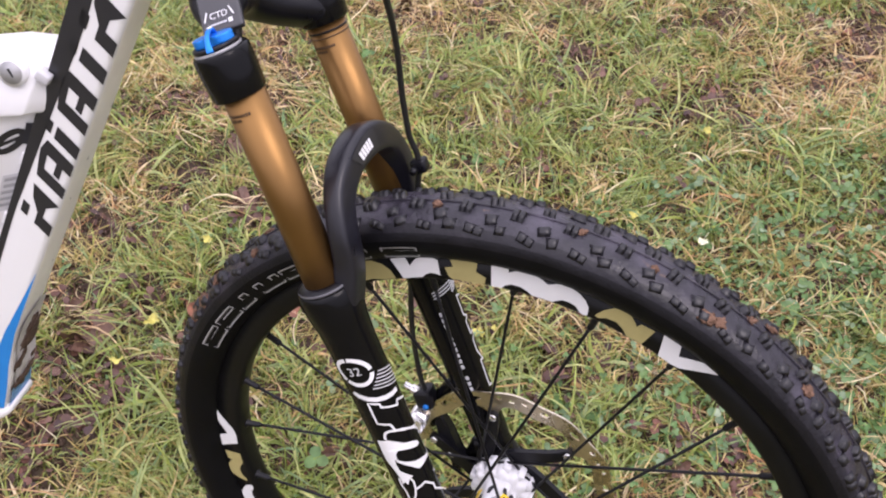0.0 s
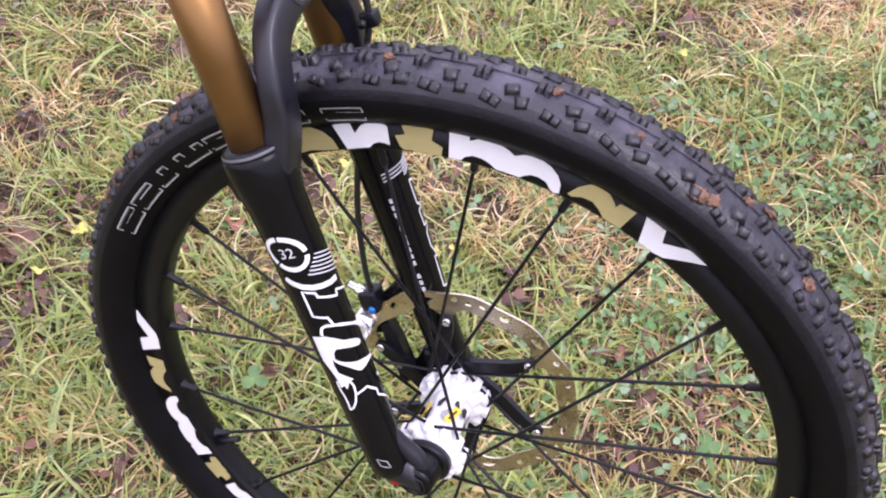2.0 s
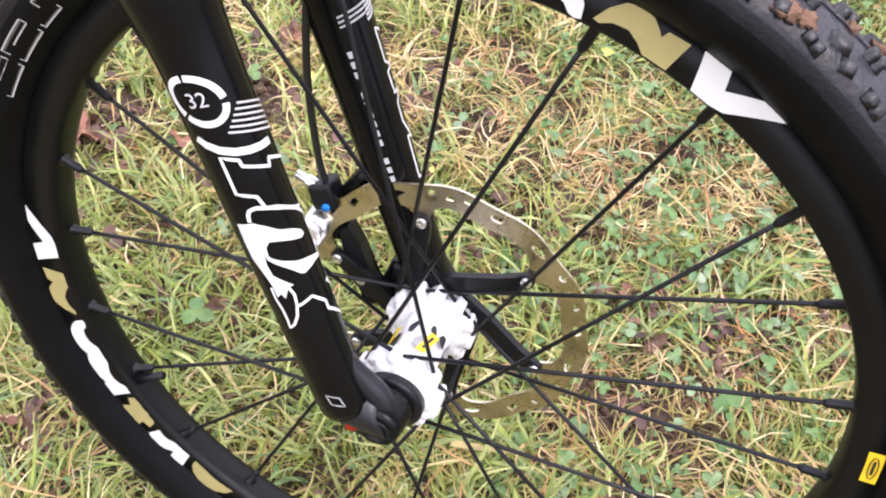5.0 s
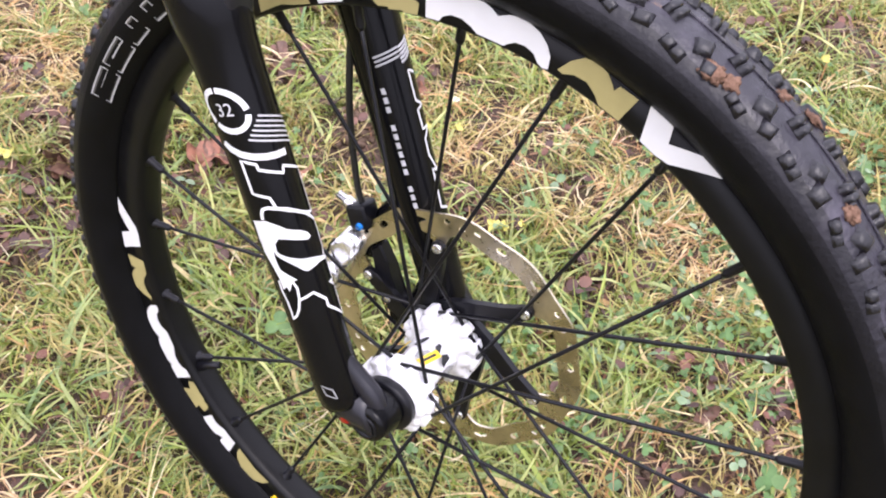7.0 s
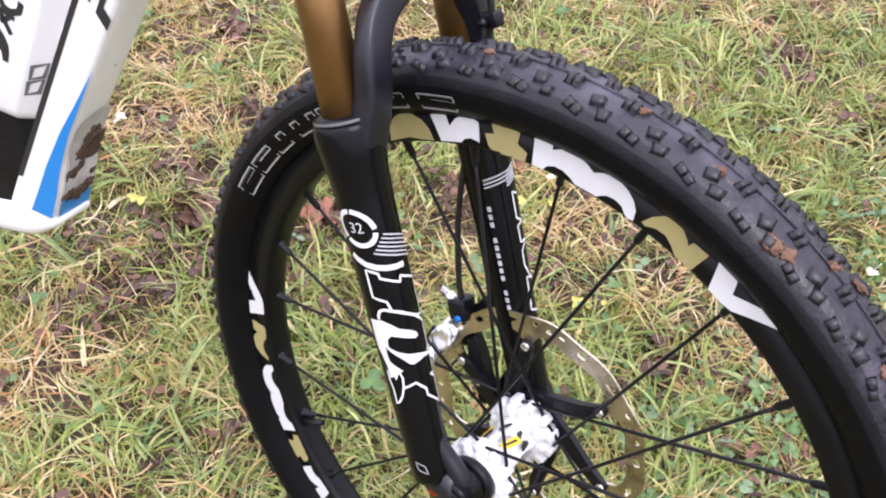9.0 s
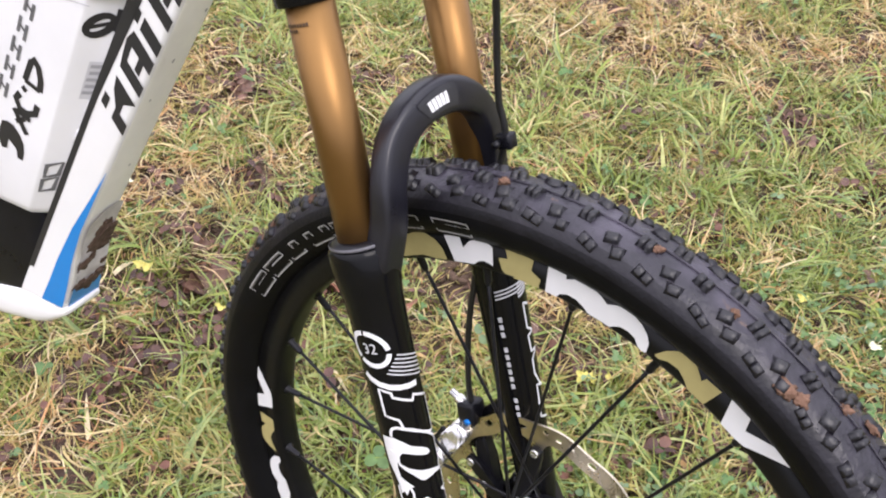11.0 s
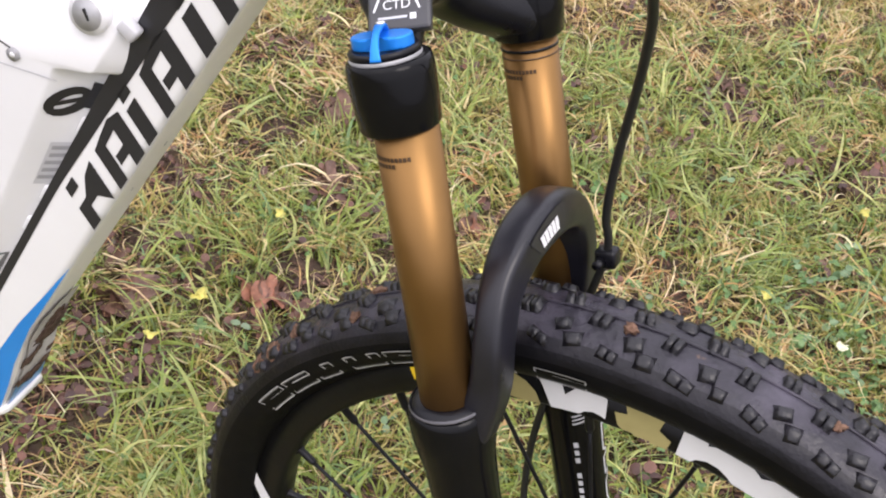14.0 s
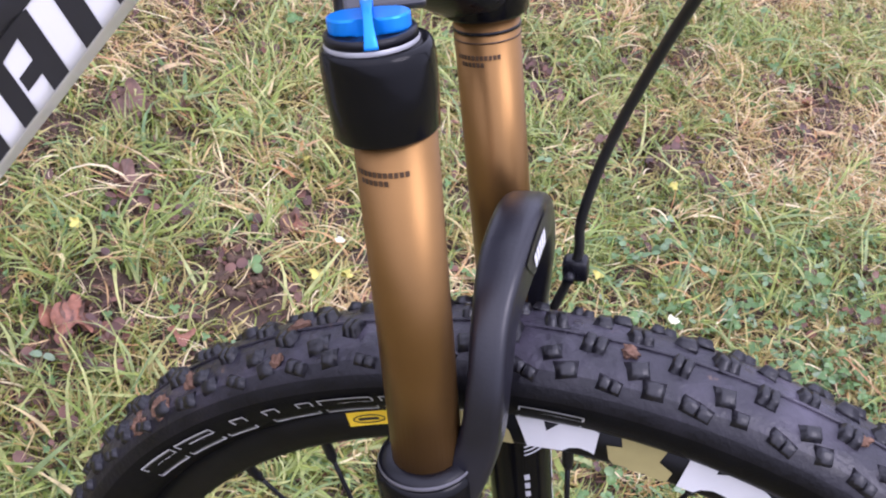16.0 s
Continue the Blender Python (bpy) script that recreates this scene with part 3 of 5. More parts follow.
def rotor_ring():
    bm = bmesh.new()
    n, m = 720, 13
    def edge(a):
        wave = 0.0014 * math.cos(radians(a * 12))
        tab = max(0, math.cos(radians((a - 43) * 6))) ** 8 * 0.013
        return 0.0862 - tab + wave, 0.1025 + 0.0012 * math.cos(radians(a * 12))
    grid = {}
    def vert(i, j, side):
        key = (i % n, j, side)
        if key not in grid:
            a = 360 * (i % n) / n
            r0, r1 = edge(a)
            grid[key] = bm.verts.new(polar(r0 + (r1 - r0) * j / m, a, ROT_V + side * 0.0009))
        return grid[key]
    def kept(i, j):
        if not 0 <= j < m:
            return False
        a = 360 * ((i % n) + 0.5) / n
        r0, r1 = edge(a)
        return not rotor_open(a, r0 + (r1 - r0) * (j + 0.5) / m)
    for i in range(n):
        for j in range(m):
            if not kept(i, j):
                continue
            for side in (-1, 1):
                bm.faces.new([vert(i, j, side), vert(i + 1, j, side), vert(i + 1, j + 1, side), vert(i, j + 1, side)])
            for (di, dj), (p, q) in (((-1, 0), ((0, 0), (0, 1))), ((1, 0), ((1, 0), (1, 1))), ((0, -1), ((0, 0), (1, 0))), ((0, 1), ((0, 1), (1, 1)))):
                if not kept(i + di, j + dj):
                    bm.faces.new([vert(i + p[0], j + p[1], -1), vert(i + q[0], j + q[1], -1), vert(i + q[0], j + q[1], 1), vert(i + p[0], j + p[1], 1)])
    return bm


rotor = on_wheel(part("brake_rotor", rotor_ring(), STEEL, bike, "slotted steel brake disc on a black spider", False))
for k in range(6):
    a = 43 + 60 * k
    n0, n1 = polar(1, a, 0), polar(1, a + 90, 0)
    # each arm leaves the centre off its middle and bows towards the rivet
    mid = [(0.006, 0.0190, 0.0100), (0.016, 0.0180, 0.0092), (0.030, 0.0145, 0.0080), (0.046, 0.0088, 0.0068), (0.060, 0.0036, 0.0060), (0.070, 0.0008, 0.0058), (0.0765, 0.0, 0.0054)]
    out = [(x, y - h) for x, y, h in mid] + [(0.0800, -0.0028), (0.0808, 0.0006), (0.0798, 0.0036)] + [(x, y + h) for x, y, h in mid[::-1]]
    part("spider_arm", prism(out, 0.0052, axes(Vector((0, ROT_V - 0.0050, 0)), n0, n1, Vector((0, 1, 0))), 0.0012, 2), SATIN_BLACK, rotor, "black spider arm", False)
    rivet = part("rotor_bolt", lathe([(0.0001, -0.0012), (0.0032, -0.0011), (0.0038, -0.0004), (0.0038, 0.004), (0.0001, 0.004)], 16), SILVER, rotor, "small bright rivet")
    rivet.matrix_local = Matrix.Translation(polar(0.0755, a, ROT_V - 0.0056))
part("spider_hub", lathe([(0.009, 0.030), (0.022, 0.030), (0.0235, 0.033), (0.0235, 0.04), (0.009, 0.042)], 48), SATIN_BLACK, rotor, "black spider centre")

# ---- fork: a along the legs upwards, e ahead of them, v across ----
FORK_O, FORK_A, FORK_E = Vector((-0.0208, 0, -0.00875)), Vector((-0.3871, 0, 0.9220)), Vector((0.9220, 0, 0.3871))
LEG_R, LEG_L = -0.070, 0.0545


def near_e(a):
    return 0.03 * max(0.0, a - 0.27)


def far_e(a):
    return 0.0115


def fork(a, e, v):
    p = FORK_O + FORK_A * a + FORK_E * e
    return Vector((p.x, v, p.z))


def fork_rings(rows, e0, v0, n=40):
    """Rows of (a, radius) or (a, radius along e, radius across)."""
    out = []
    for row in rows:
        a, re = row[0], row[1]
        ec = e0(a) if callable(e0) else e0
        rv = row[2] if len(row) > 2 else re
        out.append([fork(a, ec + re * math.cos(2 * math.pi * k / n), v0 + rv * math.sin(2 * math.pi * k / n)) for k in range(n)])
    return out


LEG_ROWS = [(-0.001, 0.0105), (0.0005, 0.0140), (0.005, 0.0160), (0.015, 0.0167), (0.07, 0.0176), (0.12, 0.0186), (0.18, 0.0194), (0.235, 0.0203), (0.256, 0.0214), (0.268, 0.0232), (0.277, 0.0241), (0.289, 0.0241), (0.2925, 0.0232), (0.294, 0.0215), (0.294, 0.0165)]


def leg_radius(a):
    rows = LEG_ROWS
    for (a0, r0), (a1, r1) in zip(rows, rows[1:]):
        if a0 <= a <= a1:
            return r0 + (r1 - r0) * (a - a0) / max(a1 - a0, 1e-9)
    return 0.0195


def on_leg(v0, e0=0.0):
    def place(deg, a):
        r = leg_radius(a) + 0.0004
        return fork(a, e0 + r * math.cos(radians(deg)), v0 + r * math.sin(radians(deg)))
    return place


def moved(bm):
    bm.transform(Matrix.Translation(AXLE_DROP))
    return bm


legs = {}
for v0, nm, e_of in ((LEG_R, "near", near_e), (LEG_L, "far", far_e)):
    e_low = e_of(0.1)
    leg = part("lower_leg", loft(fork_rings(LEG_ROWS, e_low, v0)), BLACK_PAINT, bike, "glossy black fork lower with white graphics")
    legs[nm] = leg
    # dropout: an eye round the axle and the web that joins it to the leg
    out = -1 if v0 < 0 else 1
    inner, outer = (-0.0535, -0.0800) if v0 < 0 else (0.0475, 0.066)
    lo, hi = min(inner, outer), max(inner, outer)
    ring = [(0.0115, lo), (0.0138, lo + 0.0012), (0.0146, lo + 0.0035), (0.0165, hi - 0.010), (0.017, hi - 0.004), (0.016, hi - 0.0015), (0.0135, hi), (0.0095, hi), (0.0095, lo)]
    part("dropout", moved(lathe(ring, 48)), BLACK_PAINT, leg, "black axle dropout")
    web = []
    for t in [i / 8 for i in range(9)]:
        e = e_low + (0.0226 - e_low) * t
        web.append([fork(a + (1 - t) * 0.012, e + 0.004 * t, v0 + dv) for a, dv in ((-0.014, -0.008), (-0.014, 0.008), (0.0, 0.013), (0.022 - 0.006 * t, 0.009), (0.028 - 0.012 * t, 0.0), (0.022 - 0.006 * t, -0.009), (0.0, -0.013))])
    part("dropout_web", moved(loft(web)), ARCH_BLACK, leg)
    rib = [fork(0.078, e_low + 0.011, v0 - 0.004), fork(0.055, e_low * 0.8 + 0.0145, v0 - 0.003), fork(0.035, e_low * 0.4 + 0.0205, v0), fork(0.018, 0.0265, v0 + 0.002), fork(0.0, 0.0275, v0 + 0.003)]
    part("dropout_rib", moved(tube(rib, lambda f: 0.0058 + 0.003 * f, 12, 5)), ARCH_BLACK, leg)
    part("dust_seal", loft(fork_rings([(0.2935, 0.0222), (0.2955, 0.0222), (0.2968, 0.0205), (0.2985, 0.0182), (0.2985, 0.0158)], e_of, v0)), SATIN_BLACK, leg, "black rubber dust seal")
    part("seal_spring", loft(fork_rings([(0.2948, 0.0226), (0.2958, 0.0229), (0.2968, 0.0224)], e_of, v0), caps=False), SEAL_GREY, leg, "dull grey ring on the seal")
    part("stanchion", loft(fork_rings([(0.27, 0.016), (0.47, 0.016)], e_of, v0)), GOLD, bike, "bronze anodised fork tube")
    def on_stanchion(d, a, v0=v0, e_of=e_of):
        return fork(a, e_of(a) + 0.0163 * math.cos(radians(d)), v0 + 0.0163 * math.sin(radians(d)))
    for k in range(17):
        d, a = (-136 + 7.4 * k, 0.4446) if k < 11 else (-128 + 7.4 * (k - 11), 0.4412)
        part("laser_mark", fill([(a - 0.0011, d, d + 5.6), (a + 0.0011, d, d + 5.6)], on_stanchion, 2), DECAL_BRONZE, bike, "small dark printed bar", False)

# axle end and rebound dial
on_wheel(part("axle_end", lathe([(0.0001, -0.071), (0.0052, -0.071), (0.0056, -0.0755), (0.0092, -0.0765), (0.0100, -0.0755), (0.0100, -0.05), (0.0001, -0.05)], 32), SATIN_BLACK, bike, "black through axle with a hex recess"))
part("rebound_dial", loft(fork_rings([(-0.0145, 0.0060), (-0.0135, 0.0078), (-0.006, 0.0078), (0.001, 0.0060)], 0.001, LEG_R, 18)), RED, bike, "red rebound dial under the fork leg")

# graphics on the near leg
near, leg = on_leg(LEG_R), legs["near"]
def ring_at(t):
    return -77 + 37 * math.cos(t), 0.221 + 0.0125 * math.sin(t) - 0.0035 * math.cos(t)


for t0, t1 in ((0.12, 1.72), (1.84, 3.9), (4.02, 6.16)):
    part("leg_graphic", band([ring_at(t0 + (t1 - t0) * k / 16) for k in range(17)], 0.0036, near), DECAL_WHITE, leg, "white ring segment", False)
cu = bpy.data.curves.new("size_number", "FONT")
cu.body, cu.size, cu.align_x, cu.align_y = "32", 0.0115, "CENTER", "CENTER"
tmp = new("tmp", cu)
me = bpy.data.meshes.new_from_object(tmp.evaluated_get(bpy.context.evaluated_depsgraph_get()))
bpy.data.objects.remove(tmp)
for v in me.vertices:
    v.co = near(-77 + v.co.x * 2650, 0.2212 + v.co.y - 0.10 * v.co.x)
link_part("leg_number", me, DECAL_LIGHT_GREY, leg, "pale grey number 32")
for i in range(6):
    a0, a1, d0 = 0.2136 - 0.00244 * i, 0.2045 - 0.0031 * i, -26 - 5.5 * i
    part("leg_graphic", band([(d0 + (38 - d0) * k / 8, a0 + (a1 - a0) * k / 8) for k in range(9)], 0.0011, near), DECAL_LIGHT_GREY, leg, "thin pale stripe", False)
part("leg_graphic", band([(-104, 0.2015), (-92, 0.1975), (-75, 0.1935), (-55, 0.1905), (-35, 0.1885), (-15, 0.1872), (6, 0.1865)], 0.0042, near), DECAL_WHITE, leg, "white curved bar", False)
part("leg_graphic", band(densify([(-80, 0.1896), (-55, 0.1857), (-54, 0.182), (-13, 0.175), (-11, 0.1795), (34, 0.1719), (34, 0.142), (15, 0.144), (-46, 0.1553), (-52, 0.1633), (-80, 0.1678)], 3), 0.0018, near, True), DECAL_WHITE, leg, "white outlined block", False)
part("leg_graphic", band(densify([(-79, 0.1501), (-77, 0.1538), (-72, 0.1568), (-61, 0.1574), (-29, 0.1531), (5, 0.1453), (34, 0.1364), (34, 0.1306), (34, 0.124), (34, 0.117), (24, 0.1126)], 3, False), 0.0022, near), DECAL_WHITE, leg, "white curved outline", False)
part("leg_graphic", patch([(-104, 0.1495), (-74, 0.1492), (-56, 0.1453), (-40, 0.1406), (-18, 0.1369), (-3, 0.1331), (1, 0.1296), (-8, 0.1286), (-26, 0.1312), (-46, 0.1343), (-62, 0.136), (-71, 0.1331), (-73, 0.1283), (-80, 0.1273), (-82, 0.1223), (-80, 0.1149), (-68, 0.111), (-53, 0.106), (-64, 0.1054), (-76, 0.0987), (-80, 0.1022), (-90, 0.1001), (-90, 0.1084), (-96, 0.1172), (-106, 0.1269), (-106, 0.1384)], near), DECAL_WHITE, leg, "white swoosh", False)
part("leg_graphic", patch([(-77, 0.1296), (-69, 0.1257), (-55, 0.1224), (-32, 0.1186), (-10, 0.1164), (34, 0.1107), (34, 0.1086), (3, 0.1108), (-28, 0.1094), (-35, 0.1107), (-50, 0.1165), (-69, 0.1224), (-78, 0.1257)], near), DECAL_WHITE, leg, "white crescent", False)
part("leg_graphic", band(densify([(34, 0.1105), (34, 0.0926), (14, 0.0945), (34, 0.089), (34, 0.0667), (-10, 0.0806), (-10, 0.086), (-32, 0.0942), (-60, 0.0919)], 3, False), 0.0018, near), DECAL_WHITE, leg, "white outlined block", False)
part("leg_graphic", band(densify([(-64, 0.1061), (-59, 0.1001), (-62, 0.0929), (-70, 0.0854), (-81, 0.0803), (-93, 0.0779), (-91, 0.0836), (-91, 0.0909), (-95, 0.099), (-94, 0.1069)], 3, False), 0.0016, near), DECAL_WHITE, leg, "white curved outline", False)
part("leg_graphic", band(densify([(-84, 0.025), (-60, 0.021), (-56, 0.0135), (-80, 0.0175)], 3), 0.0010, near, True), DECAL_GREY, leg, "grey outlined block", False)

# graphics on the far leg
far, leg = on_leg(LEG_L, 0.0115), legs["far"]
for i in range(3):
    part("leg_graphic", band([(-67 + 53 * k / 6, 0.2085 - 0.0031 * i + 0.0026 * k / 6) for k in range(7)], 0.0014, far), DECAL_LIGHT_GREY, leg, "thin pale stripe", False)
for i in range(5):
    part("leg_graphic", band([(-13 + 34 * k / 6, 0.2108 - 0.0027 * i + 0.0045 * (k / 6) ** 1.5) for k in range(7)], 0.0019, far), DECAL_LIGHT_GREY, leg, "pale slanted stripe", False)
for i in range(14):
    a = 0.1868 - i * 0.0067
    if i not in (3, 10):
        part("leg_graphic", fill([(a, -70, -61), (a - 0.0044, -69, -60)], far, 2), DECAL_LIGHT_GREY, leg, "small pale bar", False)
part("leg_graphic", band(densify([(20, 0.1893), (-0.6, 0.1931), (-0.3, 0.171), (22, 0.1657), (-1.5, 0.1641), (0.6, 0.1494), (25, 0.1501), (-0.6, 0.1423), (-1.5, 0.1298), (14, 0.1185), (32, 0.114), (-0.6, 0.119), (-2.1, 0.1021), (-3.6, 0.0893), (33, 0.084)], 4, False), 0.0019, far), DECAL_WHITE, leg, "white outlined block", False)

# arch between the legs
arch_pts = [(0.255, 0.000, -0.069, 0.012, 0.013), (0.280, 0.013, -0.0675, 0.0125, 0.0120), (0.305, 0.0252, -0.0655, 0.0118, 0.0098), (0.334, 0.0308, -0.0625, 0.0120, 0.0086), (0.3565, 0.032, -0.0510, 0.0124, 0.0088), (0.3712, 0.033, -0.031, 0.0125, 0.011), (0.3765, 0.034, -0.005, 0.0138, 0.0115), (0.3712, 0.033, 0.021, 0.0125, 0.011), (0.3575, 0.031, 0.0425, 0.0100, 0.0105), (0.334, 0.0285, 0.0535, 0.0094, 0.0105), (0.305, 0.0235, 0.056, 0.0100, 0.011), (0.280, 0.018, 0.0560, 0.0125, 0.0125), (0.255, 0.010, 0.055, 0.012, 0.013)]
pth = smooth_path([fork(a, e, v) for a, e, v, _, _ in arch_pts], 7)
wid = smooth_path([(h, d, 0) for *_, h, d in arch_pts], 7)
rings = []
for i, q in enumerate(pth):
    d = (pth[min(i + 1, len(pth) - 1)] - pth[max(i - 1, 0)]).normalized()
    deep = (FORK_E - d * FORK_E.dot(d)).normalized()
    flat = d.cross(deep).normalized()
    ring = []
    for k in range(28):
        t = 2 * math.pi * k / 28
        c, s = math.cos(t), math.sin(t)
        c, s = math.copysign(abs(c) ** 0.4, c), math.copysign(abs(s) ** 0.5, s)
        ring.append(q + flat * c * wid[i].x + deep * s * wid[i].y)
    rings.append(ring)
arch_path, arch_width = pth, wid
arch = part("fork_arch", loft(rings), ARCH_BLACK, bike, "satin black fork arch over the tyre")


def on_arch(p, deg):
    """p across in metres, deg round the arch's section from its top to its front."""
    i = min(range(len(arch_path)), key=lambda k: abs(arch_path[k].y - p))
    k = i - 1 if arch_path[i].y > p else i
    f = (p - arch_path[k].y) / (arch_path[k + 1].y - arch_path[k].y)
    q, w = arch_path[k].lerp(arch_path[k + 1], f), arch_width[k].lerp(arch_width[k + 1], f)
    d = (arch_path[k + 2] - arch_path[k - 1]).normalized()
    deep = (FORK_E - d * FORK_E.dot(d)).normalized()
    flat = d.cross(deep).normalized()
    c, s = math.cos(radians(deg)), math.sin(radians(deg))
    return q - flat * math.copysign(abs(c) ** 0.4, c) * w.x + deep * (abs(s) ** 0.5 * w.y + 0.0006)


# crown, its clamps and the compression dial
crown_pts = [(0.474, 0.005, LEG_R, 0.0175, 0.0175), (0.485, -0.003, -0.058, 0.009, 0.014), (0.501, -0.007, -0.042, 0.0085, 0.0155), (0.511, -0.018, -0.022, 0.017, 0.021), (0.5135, -0.019, -0.005, 0.019, 0.022), (0.508, -0.016, 0.012, 0.02, 0.021), (0.494, -0.005, 0.030, 0.0205, 0.0195), (0.482, 0.006, 0.044, 0.0185, 0.019), (0.474, 0.0115, LEG_L, 0.018, 0.019)]
pth = smooth_path([fork(a, e, v) for a, e, v, _, _ in crown_pts], 6)
wid = smooth_path([(h, d, 0) for *_, h, d in crown_pts], 6)
rings = []
for i, q in enumerate(pth):
    d = (pth[min(i + 1, len(pth) - 1)] - pth[max(i - 1, 0)]).normalized()
    deep = (FORK_E - d * FORK_E.dot(d)).normalized()
    flat = d.cross(deep).normalized()
    rings.append([q + flat * wid[i].x * math.copysign(abs(math.cos(t)) ** 0.7, math.cos(t)) + deep * wid[i].y * math.copysign(abs(math.sin(t)) ** 0.7, math.sin(t)) for t in [2 * math.pi * k / 28 for k in range(28)]])
crown = part("fork_crown", loft(rings), SATIN_BLACK, bike, "satin black fork crown")
part("clamp_sleeve", loft(fork_rings([(0.4558, 0.0162), (0.4558, 0.0190), (0.4572, 0.0200), (0.472, 0.0209), (0.483, 0.0210), (0.4872, 0.0207), (0.4892, 0.0199), (0.4897, 0.0186), (0.4892, 0.0172)], 0.0028, LEG_R)), BLACK_PAINT, crown, "black sleeve round the tube's top")
part("clamp_sleeve", loft(fork_rings([(0.4618, 0.0165), (0.4618, 0.0192), (0.4632, 0.0204), (0.478, 0.0218), (0.50, 0.0225), (0.51, 0.021)], far_e, LEG_L)), BLACK_PAINT, crown, "black sleeve round the tube's top")
part("clamp_ring", loft(fork_rings([(0.4552, 0.0165), (0.4567, 0.0165)], far_e, LEG_L)), SATIN_BLACK, crown)
part("clamp_mark", loft(fork_rings([(0.4512, 0.0163), (0.4519, 0.0163)], far_e, LEG_L)), DECAL_BRONZE, crown, "fine dark ring")
dial = part("compression_dial", loft(fork_rings([(0.4885, 0.0164), (0.4912, 0.0164), (0.4914, 0.0169), (0.4936, 0.0169), (0.4944, 0.0162), (0.4944, 0.0148), (0.4938, 0.0138)], 0.0012, LEG_R)), SATIN_BLACK, bike, "black dial with a blue lever")
part("dial_ring", loft(fork_rings([(0.4893, 0.0172), (0.4902, 0.0174), (0.4911, 0.0170)], 0.0014, LEG_R), caps=False), LOCK_GREY, dial, "grey metal ring under the lever")
# a winged knob with a strap-like pointer arched over it
wing = []
for k in range(28):
    t = 2 * math.pi * k / 28
    r = 0.0132 * (0.68 + 0.32 * math.cos(2 * t)) + 0.0020
    wing.append((r * math.cos(t), r * math.sin(t)))
dial_at = axes(fork(0.4938, 0.0012, LEG_R), FORK_E, FORK_A.cross(FORK_E), FORK_A)
part("dial_wing", prism(wing, 0.0060, dial_at @ pose(0, 0, 0, 0, 0, 12), 0.0009, 2), BLUE_ANO, dial, "blue winged knob", False)
lever_d = Vector((0.342, -0.940, 0))
lever_s = Vector((0.940, 0.342, 0))
lever_path = smooth_path([(-0.0072, 0.0052, 0.0019), (-0.0045, 0.0085, 0.0023), (0.0, 0.0098, 0.0024), (0.0065, 0.0090, 0.0018), (0.0120, 0.0062, 0.0017), (0.0158, 0.0022, 0.0021), (0.0178, -0.0020, 0.0026)], 4)
rings = []
for k, q in enumerate(lever_path):
    p0, p1 = lever_path[max(k - 1, 0)], lever_path[min(k + 1, len(lever_path) - 1)]
    run = Vector((p1[0] - p0[0], p1[1] - p0[1], 0)).normalized()
    up = lever_d * -run.y + Vector((0, 0, run.x))
    at = lever_d * q[0] + Vector((0, 0, q[1]))
    rings.append([dial_at @ (at + lever_s * q[2] * i + up * 0.0008 * j) for i, j in ((-1, -1), (1, -1), (1, 0.6), (0.8, 1), (-0.8, 1), (-1, 0.6))])
part("dial_lever", loft(rings), BLUE_ANO, dial, "blue arched pointer lever")
part("dial_screw", tube([dial_at @ Vector((-0.0008, 0.0022, 0.0098)), dial_at @ Vector((-0.0008, 0.0022, 0.0112))], 0.0022, 16, 1), SILVER, dial, "small bright screw")

# setting label beside the dial, on the crown's slope
lab_n = (FORK_E * 0.28 - Vector((0, 0.72, 0)) + FORK_A * 0.62).normalized()
lab_o = fork(0.5063, -0.0002, -0.0511) + lab_n * 0.001
lab_x = FORK_A.cross(lab_n).normalized()
lab_y = lab_n.cross(lab_x)
lab_at = axes(lab_o, lab_x, lab_y, lab_n)
label_plate = part("setting_label", block(0.030, 0.036, 0.006, lab_at @ Matrix.Translation((0.001, 0.006, -0.0015)), 0.0015), material("grey_label", (0.045, 0.045, 0.05), 0.32, spread=0.1, scale=60), crown, "dark grey setting label with white letters", False)
cu = bpy.data.curves.new("setting_letters", "FONT")
cu.body, cu.size, cu.align_x, cu.extrude = "CTD", 0.0066, "CENTER", 0.0001
tmp = new("tmp", cu)
me = bpy.data.meshes.new_from_object(tmp.evaluated_get(bpy.context.evaluated_depsgraph_get()))
bpy.data.objects.remove(tmp)
letters = link_part("setting_letters", me, DECAL_WHITE, label_plate, "white letters CTD")
letters.matrix_local = lab_at @ Matrix.Translation((0, -0.0015, 0.0018))
for side in (-1, 1):
    part("setting_bracket", block(0.0010, 0.0075, 0.0004, lab_at @ Matrix.Translation((side * 0.0096, 0.0012, 0.0017)) @ Matrix.Rotation(side * 0.38, 4, "Z"), 0), DECAL_WHITE, label_plate, "white slanted bar", False)
part("setting_line", block(0.014, 0.0012, 0.0004, lab_at @ Matrix.Translation((-0.002, -0.0058, 0.0017)), 0), DECAL_LIGHT_GREY, label_plate, "pale bar", False)
part("setting_square", block(0.003, 0.003, 0.0004, lab_at @ Matrix.Translation((0.0078, -0.0058, 0.0017)), 0), DECAL_WHITE, label_plate, "white square", False)

